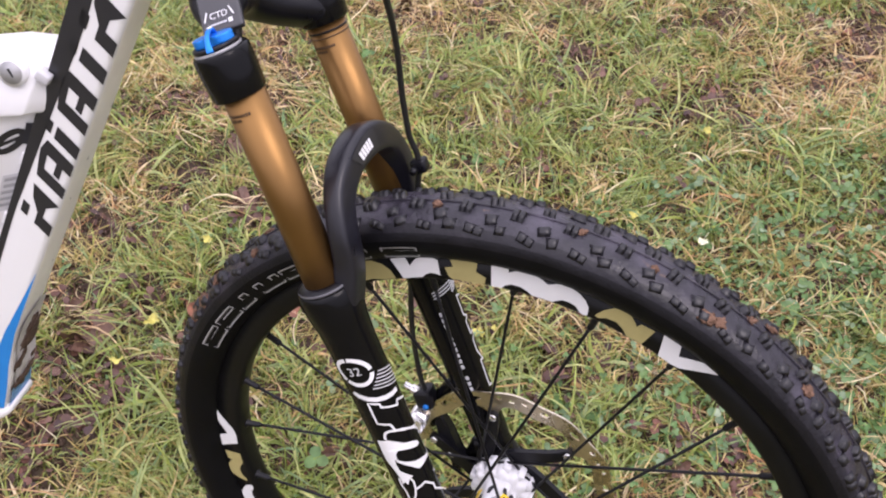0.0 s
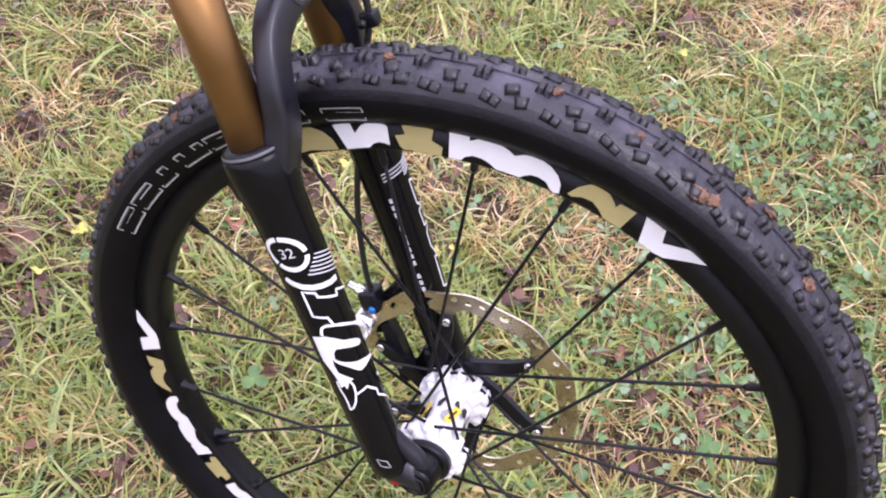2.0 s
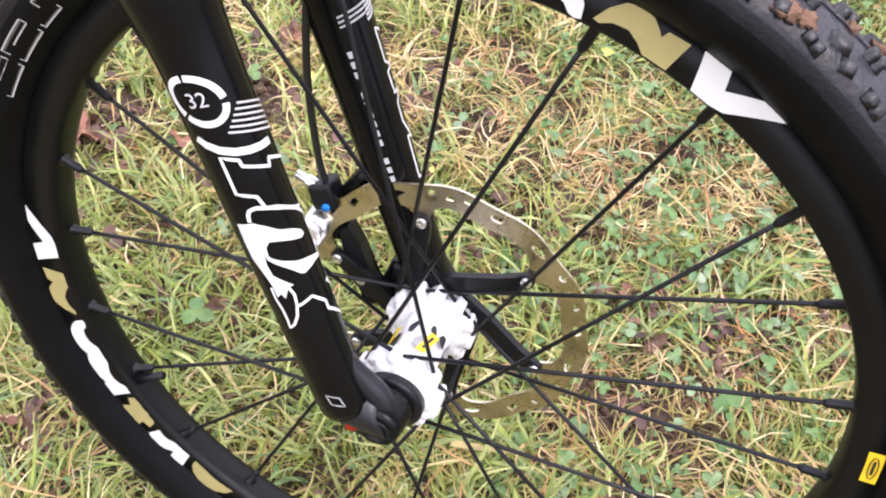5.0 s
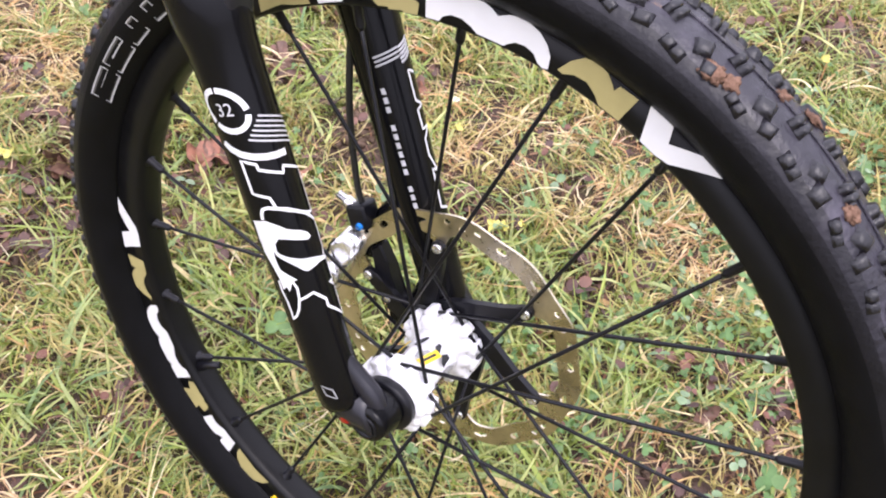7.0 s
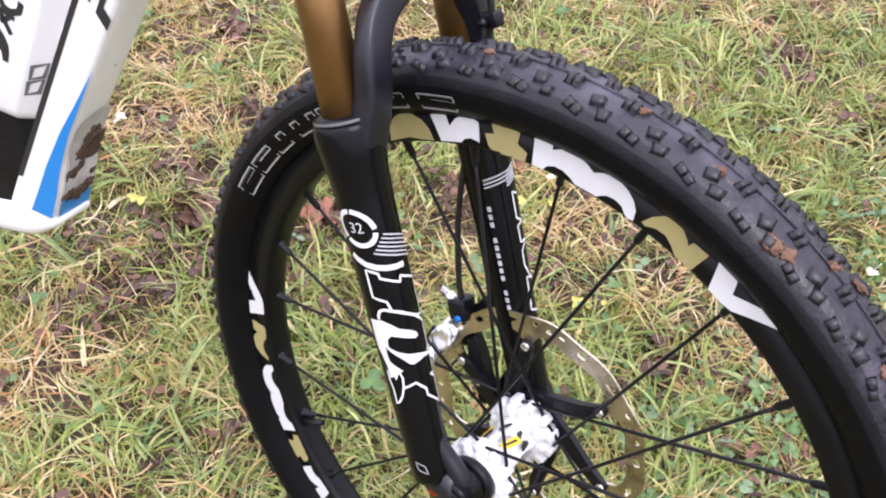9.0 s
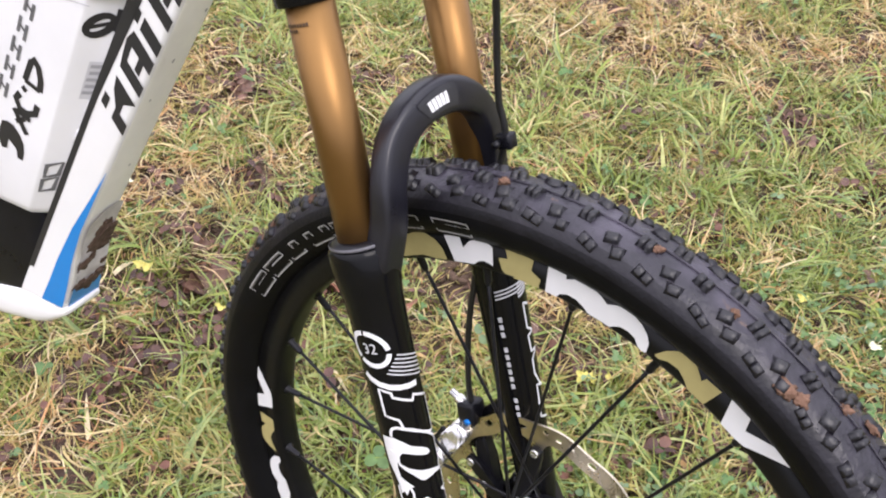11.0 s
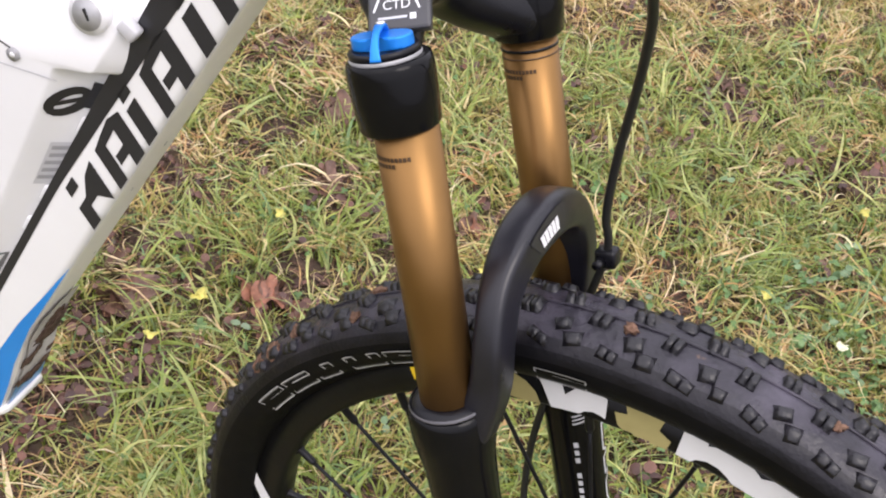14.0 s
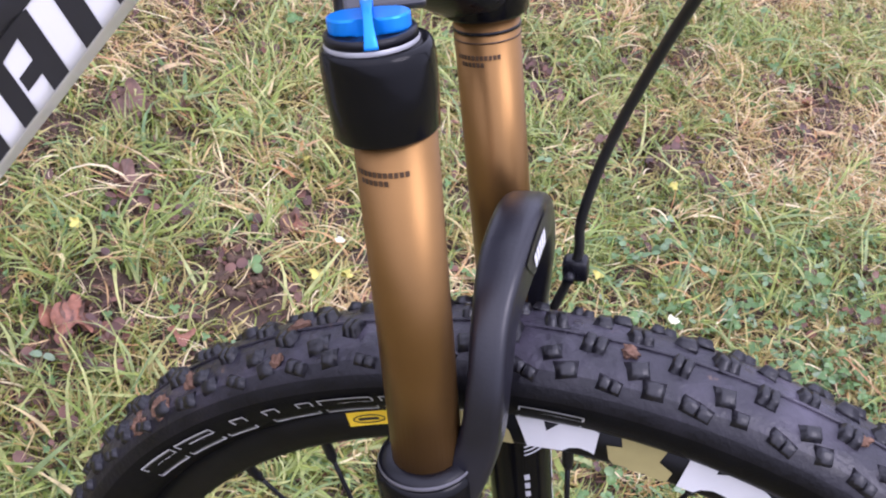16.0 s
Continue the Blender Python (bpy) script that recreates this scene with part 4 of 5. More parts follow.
# sticker on the arch
part("arch_sticker", fill([(72, -0.031, 0.004), (86, -0.031, 0.006), (90, -0.029, 0.007), (96, -0.027, 0.007), (104, -0.025, 0.007)], on_arch, 10), DECAL_BLACK, arch, "gloss black sticker", False)
for k in range(5):
    p = -0.0245 + 0.0040 * k
    part("arch_sticker_mark", fill([(88.0, p, p + 0.0034), (90, p + 0.0005, p + 0.0039), (94, p + 0.0010, p + 0.0044)], lambda p, q: on_arch(p, q) + FORK_E * 0.0005 + FORK_A * 0.0004, 2), DECAL_WHITE, arch, "small white bar", False)

# brake hose and its clip on the arch
hose_pts = [(-0.088, 0.042, 0.066), (-0.094, 0.041, 0.085), (-0.1025, 0.04, 0.138), (-0.105, 0.04, 0.19), (-0.104, 0.041, 0.25), (-0.1015, 0.042, 0.316), (-0.1082, 0.0365, 0.3449), (-0.1112, 0.0308, 0.3738), (-0.1118, 0.0234, 0.4026), (-0.1108, 0.0129, 0.4315), (-0.1094, -0.0024, 0.4604), (-0.1078, -0.0237, 0.4893), (-0.109, -0.0528, 0.5182), (-0.1145, -0.0909, 0.5471), (-0.1261, -0.1397, 0.5759)]
part("brake_hose", tube(hose_pts, 0.0026, 10, 8), HOSE, bike, "thin black hydraulic brake hose")
clip = part("hose_clip", block(0.013, 0.011, 0.012, axes(Vector((-0.1005, 0.0425, 0.316)), FORK_E, Vector((0, 1, 0)), FORK_A), 0.002), SATIN_BLACK, bike, "black hose clip on the arch")
part("clip_screw", tube([fork(0.33, 0.05, 0.030), fork(0.33, 0.05, 0.0365)], 0.003, 10, 1), SATIN_BLACK, clip)

# brake caliper on the far leg, its adapter and bolts
Y = Vector((0, 1, 0))
cal_at = axes(Vector((-0.100, 0.041, 0.016)), Vector((0.35, 0, 0.937)), Y, Vector((0.35, 0, 0.937)).cross(Y))
body = prism([(-0.038, -0.012), (-0.026, -0.020), (0.004, -0.021), (0.014, -0.014), (0.026, -0.013), (0.031, -0.002), (0.028, 0.014), (0.006, 0.021), (-0.03, 0.016)], 0.019, cal_at @ Matrix.Translation((0, 0, -0.011)), 0.0055, 3)
caliper = part("brake_caliper", body, SILVER, bike, "polished alloy brake caliper")
part("piston_cap", tube([Vector((-0.101, 0.022, 0.008)), Vector((-0.101, 0.0165, 0.008))], 0.0095, 24, 1), SILVER, caliper)
part("caliper_rib", prism([(-0.030, -0.023), (-0.018, -0.0245), (0.000, -0.0235), (0.006, -0.019), (-0.006, -0.017), (-0.028, -0.018)], 0.008, cal_at @ Matrix.Translation((0, 0, -0.006)), 0.0022, 2), SILVER, caliper, "polished raised rib")
part("pad_slot", block(0.030, 0.004, 0.012, cal_at @ Matrix.Translation((-0.008, -0.004, 0.008)), 0.001), SATIN_BLACK, caliper, "dark slot for the brake pads")
part("banjo_block", block(0.018, 0.019, 0.021, axes(Vector((-0.088, 0.043, 0.058)), Vector((0.93, 0, 0.36)), Y, Vector((-0.36, 0, 0.93))), 0.003), SATIN_BLACK, caliper, "black hose fitting")
part("banjo_bolt", tube([Vector((-0.084, 0.036, 0.053)), Vector((-0.084, 0.0315, 0.053))], 0.0030, 12, 1), BLUE_ANO, caliper, "blue anodised bolt")
part("bleed_screw", tube([Vector((-0.094, 0.041, 0.062)), Vector((-0.102, 0.040, 0.066)), Vector((-0.1025, 0.040, 0.0663)), Vector((-0.109, 0.039, 0.0695))], lambda f: 0.0048 if f < 0.5 else 0.0034, 12, 1), SILVER, caliper, "bright bleed screw")
adapter = part("caliper_adapter", prism([(-0.078, 0.03), (-0.07, 0.038), (-0.06, 0.02), (-0.05, -0.006), (-0.038, -0.016), (-0.042, -0.026), (-0.058, -0.022), (-0.07, -0.004)], 0.012, axes(Vector((0, 0.041, 0)), Vector((1, 0, 0)), Vector((0, 0, 1)), Y), 0.0015, 1), SATIN_BLACK, bike, "black caliper adapter", False)
for x, z in ((-0.0735, 0.008), (-0.0575, -0.007)):
    part("adapter_bolt", tube([Vector((x, 0.0415, z)), Vector((x, 0.036, z))], 0.0042, 14, 1), SILVER, adapter, "bright bolt head")
part("caliper_mount", tube([fork(0.095, -0.004, LEG_L), fork(0.075, -0.03, 0.052), fork(0.05, -0.045, 0.05)], 0.008, 12, 5), BLACK_PAINT, legs["far"], "black brake mount")
part("caliper_mount", tube([fork(0.02, -0.004, LEG_L), fork(0.0, -0.022, 0.052), fork(-0.006, -0.04, 0.05)], 0.008, 12, 5), BLACK_PAINT, legs["far"], "black brake mount")

# ---- frame: s ahead, l across (0 on the tube's near side), w up, turned against the steered wheel ----
FRAME = pose(0, 0, 0, 0, 0, 10.53) @ Matrix.Translation((0, 0.0141, 0))


def fr(s, l, w):
    return FRAME @ Vector((s, l, w))


def s_rear(w):
    return -0.352 + 0.481 * (w - 0.4436)


def s_front(w):
    return -0.5238 + 0.5 * w + 0.158 * max(0.0, 0.105 - w) * min(1.0, max(0.0, 0.105 - w) / 0.06)


def rounded_section(w, lat=0.048, grow=0.0):
    a, b = s_rear(w) - grow, s_front(w) + grow
    out = []
    for cs, cl, r, t0 in ((b, 0.0, 0.0065, -90), (b + 0.002, lat, 0.012, 0), (a, lat, 0.010, 90), (a, 0.0, 0.004, 180)):
        x = cs - r if cs > (a + b) / 2 else cs + r
        y = cl + r if cl < lat / 2 else cl - r
        out += [fr(x + r * math.cos(radians(t0 + 22.5 * k)), y + r * math.sin(radians(t0 + 22.5 * k)), w) for k in range(5)]
    return out


rows = [0.56 - 0.02 * i for i in range(28)] + [0.0, -0.01]
def tube_mat(k, i):
    return 1 if 3 <= i <= 6 else 0


down = part("down_tube", loft([rounded_section(w) for w in rows], mat_of=tube_mat), [WHITE_PAINT, UNDER_WHITE], bike, "glossy white down tube with black and blue graphics")


def on_tube(q, w):
    """q from 0 at the tube's rear edge to 1 at its front corner, on the near side."""
    a, b = s_rear(w), s_front(w)
    return fr(a + (b - a) * q, -0.0005, w)


def stripe_edge(w):
    t = max(0.0, min(1.0, (w - 0.25) / 0.17))
    return (0.0075 + 0.0115 * t) / (s_front(w) - s_rear(w))


part("tube_stripe", fill([(w, 0.02, stripe_edge(w)) for w in [0.555 - 0.02 * i for i in range(27)]], on_tube, 3), DECAL_BLACK, down, "black stripe along the tube", False)
# slanted black blocks of the down tube's graphic, each with a white slot
for i, (w0, size, kind) in enumerate([(0.226, 0.052, 0), (0.268, 0.052, 1), (0.309, 0.020, 2), (0.333, 0.052, 1), (0.381, 0.020, 2), (0.405, 0.052, 0), (0.455, 0.05, 1)]):
    def slant(q, h, w0=w0):
        return on_tube(q, w0 + h + 0.036 * (1 - q))
    if kind == 2:
        part("tube_graphic", fill([(0.0, 0.46, 0.985), (0.0115, 0.46, 0.985)], slant, 3), DECAL_BLACK, down, "black slanted bar", False)
        part("tube_graphic", fill([(0.001, 0.24, 0.38), (0.0115, 0.24, 0.38)], slant, 2), DECAL_BLACK, down, "small black slanted block", False)
    elif kind == 0:
        part("tube_graphic", fill([(0.0, 0.60, 0.985), (0.0115, 0.60, 0.985)], slant, 3), DECAL_BLACK, down, "black slanted bar", False)
        part("tube_graphic", fill([(0.0, 0.26, 0.42), (0.0115, 0.26, 0.42)], slant, 2), DECAL_BLACK, down, "small black slanted block", False)
        part("tube_graphic", fill([(0.0115, 0.60, 0.74), (0.0215, 0.42, 0.74), (0.033, 0.36, 0.985)], slant, 4), DECAL_BLACK, down, "black slanted block", False)
    else:
        part("tube_graphic", fill([(0.0, 0.36, 0.985), (0.0105, 0.32, 0.985)], slant, 3), DECAL_BLACK, down, "black slanted bar", False)
        part("tube_graphic", fill([(0.0105, 0.32, 0.46), (0.0235, 0.28, 0.44)], slant, 2), DECAL_BLACK, down, "black slanted block", False)
        part("tube_graphic", fill([(0.0125, 0.66, 0.80), (0.0235, 0.66, 0.80)], slant, 2), DECAL_BLACK, down, "black slanted block", False)
        part("tube_graphic", fill([(0.0235, 0.28, 0.985), (0.035, 0.36, 0.985)], slant, 3), DECAL_BLACK, down, "black slanted bar", False)
# blue flash
part("tube_flash", fill([(0.183, 0.985, 0.99), (0.14, 0.86, 0.99), (0.105, 0.75, 0.99), (0.06, 0.63, 0.99), (0.03, 0.57, 0.99), (-0.002, 0.52, 0.99)], on_tube, 4), BLUE_PAINT, down, "blue flash", False)


def on_front(l, w):
    return fr(s_front(w) + 0.0026, l, w)


part("tube_flash", fill([(0.022, 0.006, 0.045), (-0.006, 0.004, 0.047)], on_front, 6), BLUE_PAINT, down, "blue flash", False)
part("dirt_film", patch([(0.006, 0.112), (0.020, 0.124), (0.036, 0.128), (0.045, 0.122), (0.046, 0.060), (0.046, 0.020), (0.030, 0.014), (0.012, 0.020), (0.006, 0.034), (0.010, 0.062), (0.005, 0.085)], lambda l, w: on_front(l, w) + FRAME.to_3x3() @ Vector((0.0006, 0, 0)), 2), DIRT_FILM, down, "grey film of dried dirt", False)
for l, w, r, flat in ((0.030, 0.096, 0.011, 0.0020), (0.034, 0.082, 0.016, 0.0026), (0.026, 0.072, 0.013, 0.0022), (0.040, 0.066, 0.010, 0.0018), (0.014, 0.052, 0.009, 0.0018), (0.022, 0.057, 0.007, 0.0014), (0.014, 0.024, 0.009, 0.0018), (0.026, 0.021, 0.012, 0.0022), (0.038, 0.026, 0.009, 0.0018), (0.041, 0.042, 0.005, 0.0012)):
    bm = bmesh.new()
    bmesh.ops.create_icosphere(bm, subdivisions=4, radius=1)
    for v in bm.verts:
        n = noise.noise(v.co * 1.7 + Vector((l * 90, w * 70, 0))) + 0.5 * noise.noise(v.co * 4.5 + Vector((w * 90, l * 70, 3)))
        v.co *= 1 + 0.6 * n
        v.co = Vector((v.co.x * flat, v.co.y * r * 0.85, v.co.z * r))
    bm.transform(FRAME @ Matrix.Translation((s_front(w) + 0.0028, l, w)) @ Matrix.Rotation(math.atan(0.5), 4, "Y"))
    part("mud_clod", bm, MUD, down, "dried mud stuck to the tube")
for l, w, r in ((0.020, 0.30, 0.0016), (0.041, 0.21, 0.0022), (0.012, 0.262, 0.0012), (0.034, 0.345, 0.0014), (0.026, 0.18, 0.0012)):
    part("paint_chip", patch([(l + r * math.cos(k * 1.05) * (1 + 0.3 * math.sin(k * 2.6)), w + 1.5 * r * math.sin(k * 1.05)) for k in range(6)], on_front, 1), DECAL_GREY, down, "dark paint chip", False)

# tube's lower end and the cradle that runs back from it
def cradle_section(s, lo, hi, l0, l1, r=0.014):
    out = []
    for y, z, t0 in ((l1 - r, hi - r, 0), (l0 + r, hi - r, 90), (l0 + r, lo + r, 180), (l1 - r, lo + r, 270)):
        out += [fr(s, y + r * math.cos(radians(t0 + 22.5 * k)), z + r * math.sin(radians(t0 + 22.5 * k))) for k in range(5)]
    return out


part("frame_cradle", loft([cradle_section(s, lo, hi, l0, l1, r) for s, lo, hi, l0, l1, r in ((-0.504, -0.010, -0.003, 0.004, 0.046, 0.003), (-0.5085, -0.0145, -0.003, 0.000, 0.050, 0.005), (-0.520, -0.0235, -0.002, -0.002, 0.052, 0.008), (-0.533, -0.034, 0.0, -0.003, 0.053, 0.012), (-0.548, -0.042, 0.002, -0.004, 0.054, 0.015), (-0.58, -0.049, -0.002, -0.006, 0.056, 0.016), (-0.64, -0.06, -0.012, -0.008, 0.06, 0.016), (-0.70, -0.058, -0.02, -0.006, 0.058, 0.014))]), WHITE_PAINT, bike, "glossy white frame cradle under the motor")
part("motor_cover", loft([cradle_section(s, lo, hi, l0, l1, r) for s, lo, hi, l0, l1, r in ((-0.528, -0.005, 0.10, 0.008, 0.05, 0.006), (-0.545, -0.012, 0.115, 0.003, 0.055, 0.012), (-0.60, -0.02, 0.125, -0.004, 0.062, 0.018), (-0.68, -0.03, 0.12, -0.006, 0.064, 0.02))]), SATIN_BLACK, bike, "black motor cover under the battery")
part("head_tube", tube([fork(0.535, -0.03, -0.003), fork(0.545, -0.031, -0.003), fork(0.66, -0.04, -0.003)], 0.027, 32, 1), WHITE_PAINT, bike, "white head tube")
part("tube_joint", tube([fr(s_rear(0.53) + 0.025, 0.024, 0.53), fr(-0.26, 0.022, 0.575), fork(0.62, -0.037, -0.003)], 0.026, 20, 4), WHITE_PAINT, bike, "white junction of tube and head tube")

# battery
def bat_edge(w):
    """Where the battery's side ends and its bevel towards the tube begins."""
    return -0.4263 - 0.425 * (0.3473 - w)


def bat_ring(w, s0, s1, fe, l0=-0.010, l1=0.058, r=0.012):
    """A level section from the rear s0 to the front s1, with a broad, crisp bevel from fe towards the tube."""
    pts = [(s1 + 0.012, l1 - r), (s1, l1), (s0 + r, l1), (s0, l1 - r), (s0, l0 + r), (s0 + r * 0.4, l0 + r * 0.4), (s0 + r, l0)]
    a, b = Vector((fe, l0)), Vector((s1 + 0.012, l0 + 0.72 * (s1 + 0.012 - fe)))
    pts += [(fe - 0.02, l0), (fe - 0.0022, l0), (fe - 0.0006, l0 + 0.0002), tuple(a.lerp(b, 0.03)), tuple(a.lerp(b, 0.12)), tuple(a.lerp(b, 0.9)), tuple(b)]
    return [fr(s, l, w) for s, l in pts]


def bat_front(w):
    return s_rear(w) + 0.001


bat_rows = []
for w, pull, squeeze, full in ((0.106, 0.004, 0.006, 1), (0.110, 0.001, 0.002, 1), (0.118, 0, 0, 1), (0.18, 0, 0, 1), (0.25, 0, 0, 1), (0.31, 0, 0, 1), (0.338, 0, 0, 1), (0.3465, 0, 0, 1), (0.3485, 0, 0, 0.75), (0.3515, 0, 0, 0.15), (0.3535, 0, 0, 0.1), (0.364, 0.002, 0.001, 0.1), (0.378, 0.008, 0.004, 0.1), (0.391, 0.02, 0.009, 0.1), (0.400, 0.036, 0.016, 0.1)):
    s1 = bat_front(w) - 0.004
    bat_rows.append(bat_ring(w, -0.62 + 0.16 * max(0, w - 0.33) / 0.07 + pull, s1, s1 + (bat_edge(w) - s1) * full, -0.010 + squeeze, 0.058 - squeeze))
battery = part("battery", loft(bat_rows), BATTERY_WHITE, bike, "white plastic battery case with black graphics")


def on_bat(s, w):
    return fr(s, -0.0106, w)


def bar(name, pts, mat, label, place=on_bat):
    bm = bmesh.new()
    bm.faces.new([bm.verts.new(place(*p)) for p in pts])
    return part(name, bm, mat, battery, label, False)


lock = part("battery_lock", tube([fr(-0.4035, 0.002, 0.3865), fr(-0.4035, -0.0098, 0.3882)], 0.0092, 28, 1), LOCK_GREY, battery, "round grey metal key lock")
part("lock_rim", tube([fr(-0.4035, 0.0, 0.3873), fr(-0.4035, -0.0092, 0.3881)], 0.0118, 28, 1), BATTERY_WHITE, battery)
part("key_slot", block(0.0014, 0.007, 0.0012, FRAME @ axes(Vector((-0.4035, -0.0100, 0.3883)), Vector((1, 0, 0.5)).normalized(), Vector((-0.5, 0, 1)).normalized(), Vector((0, -1, 0))), 0), DECAL_BLACK, lock, smooth=False)
part("battery_screw", tube([fr(-0.4536, -0.006, 0.3466), fr(-0.4536, -0.0118, 0.3466)], 0.0042, 16, 1), DECAL_GREY, battery, "small grey screw")
part("screw_socket", tube([fr(-0.4536, -0.0118, 0.3466), fr(-0.4536, -0.0121, 0.3466)], 0.0019, 12, 1), BATTERY_WHITE, battery)
bar("cover_seam", [(-0.476, 0.357), (-0.452, 0.3495), (-0.452, 0.3485), (-0.476, 0.3555)], DECAL_BLACK, "dark seam")
bar("battery_seam", [(-0.56, 0.334), (-0.425, 0.3395), (-0.425, 0.3385), (-0.56, 0.333)], DECAL_LIGHT_GREY, "fine seam")
# graphics on the battery's side: a row of thin slanted marks, then bold black shapes
def mark(pts, width, mat, label, place=on_bat, closed=False):
    part("battery_graphic", band(pts, width, place, closed), mat, battery, label, False)


for k in range(5):
    s, w = -0.4902 - 0.0108 * k, 0.3308 - 0.0205 * k
    mark([(s, w), (s - 0.0062, w - 0.0152)], 0.0034, DECAL_BATTERY, "thin dark slanted bar")
    mark([(s + 0.0056, w - 0.007), (s - 0.0006, w - 0.0222)], 0.0034, DECAL_BATTERY, "thin dark slanted bar")
    mark([(s - 0.0026, w - 0.0078), (s + 0.0022, w - 0.0138)], 0.0024, DECAL_BATTERY, "thin dark bar")
mark([(-0.494, 0.2755), (-0.4885, 0.268), (-0.4878, 0.256), (-0.4905, 0.2455)], 0.0066, DECAL_BLACK, "bold black curved bar")
mark([(-0.4955, 0.2725), (-0.5065, 0.2515)], 0.0060, DECAL_BLACK, "bold black slanted bar")
mark([(-0.5065, 0.2515), (-0.4905, 0.2455)], 0.0046, DECAL_BLACK, "bold black slanted bar")
mark([(-0.5105, 0.2445), (-0.5068, 0.2405)], 0.0050, DECAL_BLACK, "small black block")
mark([(-0.5145, 0.2365), (-0.5205, 0.2305), (-0.5175, 0.2215), (-0.5085, 0.2185), (-0.4995, 0.2215), (-0.4955, 0.2305)], 0.0066, DECAL_BLACK, "bold black curved bar")
mark([(-0.5245, 0.2195), (-0.5135, 0.1965)], 0.0058, DECAL_BLACK, "bold black slanted bar")
mark([(-0.5215, 0.2185), (-0.5065, 0.2125)], 0.0050, DECAL_BLACK, "bold black slanted bar")
mark([(-0.5125, 0.2125), (-0.5245, 0.2065)], 0.0048, DECAL_BLACK, "bold black slanted bar")
part("battery_graphic", patch([(-0.5422, 0.2015), (-0.5353, 0.2030), (-0.5283, 0.2009), (-0.5225, 0.1935), (-0.5192, 0.1847), (-0.5200, 0.1760), (-0.5232, 0.1667), (-0.5292, 0.1675), (-0.5290, 0.1765), (-0.5369, 0.1845), (-0.5419, 0.1735), (-0.5476, 0.1728), (-0.5500, 0.1850)], on_bat, 2), DECAL_BLACK, battery, "bold black swoosh", False)


def on_bevel(p, w):
    """p from 0 at the edge of the battery's side to 1 beside the tube."""
    s = bat_edge(w) + (s_rear(w) + 0.003 - bat_edge(w)) * p
    return fr(s + 0.0004, -0.0108 + 0.72 * (s - bat_edge(w)), w)


def ring_pts(c, w0, rp, rw, n=18, lean=0.0):
    return [(c + rp * math.cos(2 * math.pi * k / n), w0 + rw * math.sin(2 * math.pi * k / n) + lean * rp * math.cos(2 * math.pi * k / n)) for k in range(n)]


mark(ring_pts(0.42, 0.321, 0.27, 0.0088, lean=0.012), 0.0062, DECAL_BLACK, "black ring", on_bevel, True)
mark([(0.2, 0.3185), (0.66, 0.324)], 0.0034, DECAL_BLACK, "black bar", on_bevel)
mark([(0.76, 0.3365), (0.80, 0.3155)], 0.0062, DECAL_BLACK, "black bar", on_bevel)
mark([(0.82, 0.3155), (1.0, 0.3365)], 0.0050, DECAL_BLACK, "black bar", on_bevel)
part("battery_label", fill([(0.286, 0.46, 0.95), (0.247, 0.50, 0.97)], on_bevel, 3), DECAL_LIGHT_GREY, battery, "small grey label", False)


def on_label(p, w):
    return on_bevel(p, w) + FRAME.to_3x3() @ Vector((0.0003, -0.0004, 0))


for k in range(5):
    part("label_line", fill([(0.283 - 0.0068 * k, 0.52 + 0.02 * (k % 2), 0.9), (0.2795 - 0.0068 * k, 0.52 + 0.02 * (k % 2), 0.9)], on_label, 2), DECAL_GREY, battery, "grey bar", False)
for w in (0.170, 0.152):
    mark([(0.22, w), (0.72, w + 0.004), (0.70, w - 0.011), (0.24, w - 0.014)], 0.0042, DECAL_BATTERY, "dark grey outlined block", on_bevel, True)
for w in (0.300, 0.238, 0.206):
    at = on_bevel(0.9, w)
    part("battery_clip", block(0.007, 0.006, 0.015, FRAME @ Matrix.Translation(FRAME.inverted() @ at) @ Matrix.Rotation(math.atan(0.48), 4, "Y"), 0.0015), BATTERY_WHITE, battery, "small white clip")
part("battery_latch", block(0.012, 0.008, 0.010, FRAME @ Matrix.Translation((-0.3795, -0.0045, 0.3855)) @ Matrix.Rotation(0.6, 4, "Y"), 0.002), DECAL_LIGHT_GREY, battery, "small grey latch")

# ---- ground ----
MUD_SPOTS = [(-0.697, 0.014, 0.075), (-0.670, 0.154, 0.060), (-0.729, 0.104, 0.070), (-0.701, 0.236, 0.055), (-0.863, 0.318, 0.060), (0.054, 1.210, 0.106), (-0.216, 1.303, 0.095), (-0.827, 0.665, 0.075), (-0.674, 0.654, 0.095), (-0.754, 0.281, 0.106), (-0.194, 0.897, 0.053), (-0.839, 0.330, 0.075), (0.365, 1.641, 0.106), (-0.024, 0.483, 0.064), (-0.752, 0.809, 0.085), (-1.121, 0.705, 0.085), (-0.903, 0.489, 0.064), (-0.227, 0.503, 0.064), (-0.467, 0.574, 0.085), (-0.577, 0.430, 0.095), (-0.994, 0.878, 0.075), (-0.389, 0.000, 0.04), (0.183, 0.245, 0.064), (-0.397, 0.172, 0.035)]


def soil(x, y):
    """How bare the ground is, 0 to 1."""
    b = 0.0
    for mx, my, r in MUD_SPOTS:
        d = math.hypot(x - mx, y - my) / (0.85 * r)
        if d < 2:
            b = max(b, min(1.0, 1.35 - d + 0.9 * noise.noise(Vector((x * 16, y * 16, 2))) + 0.5 * noise.noise(Vector((x * 40, y * 40, 6)))))
    return max(0.0, b)


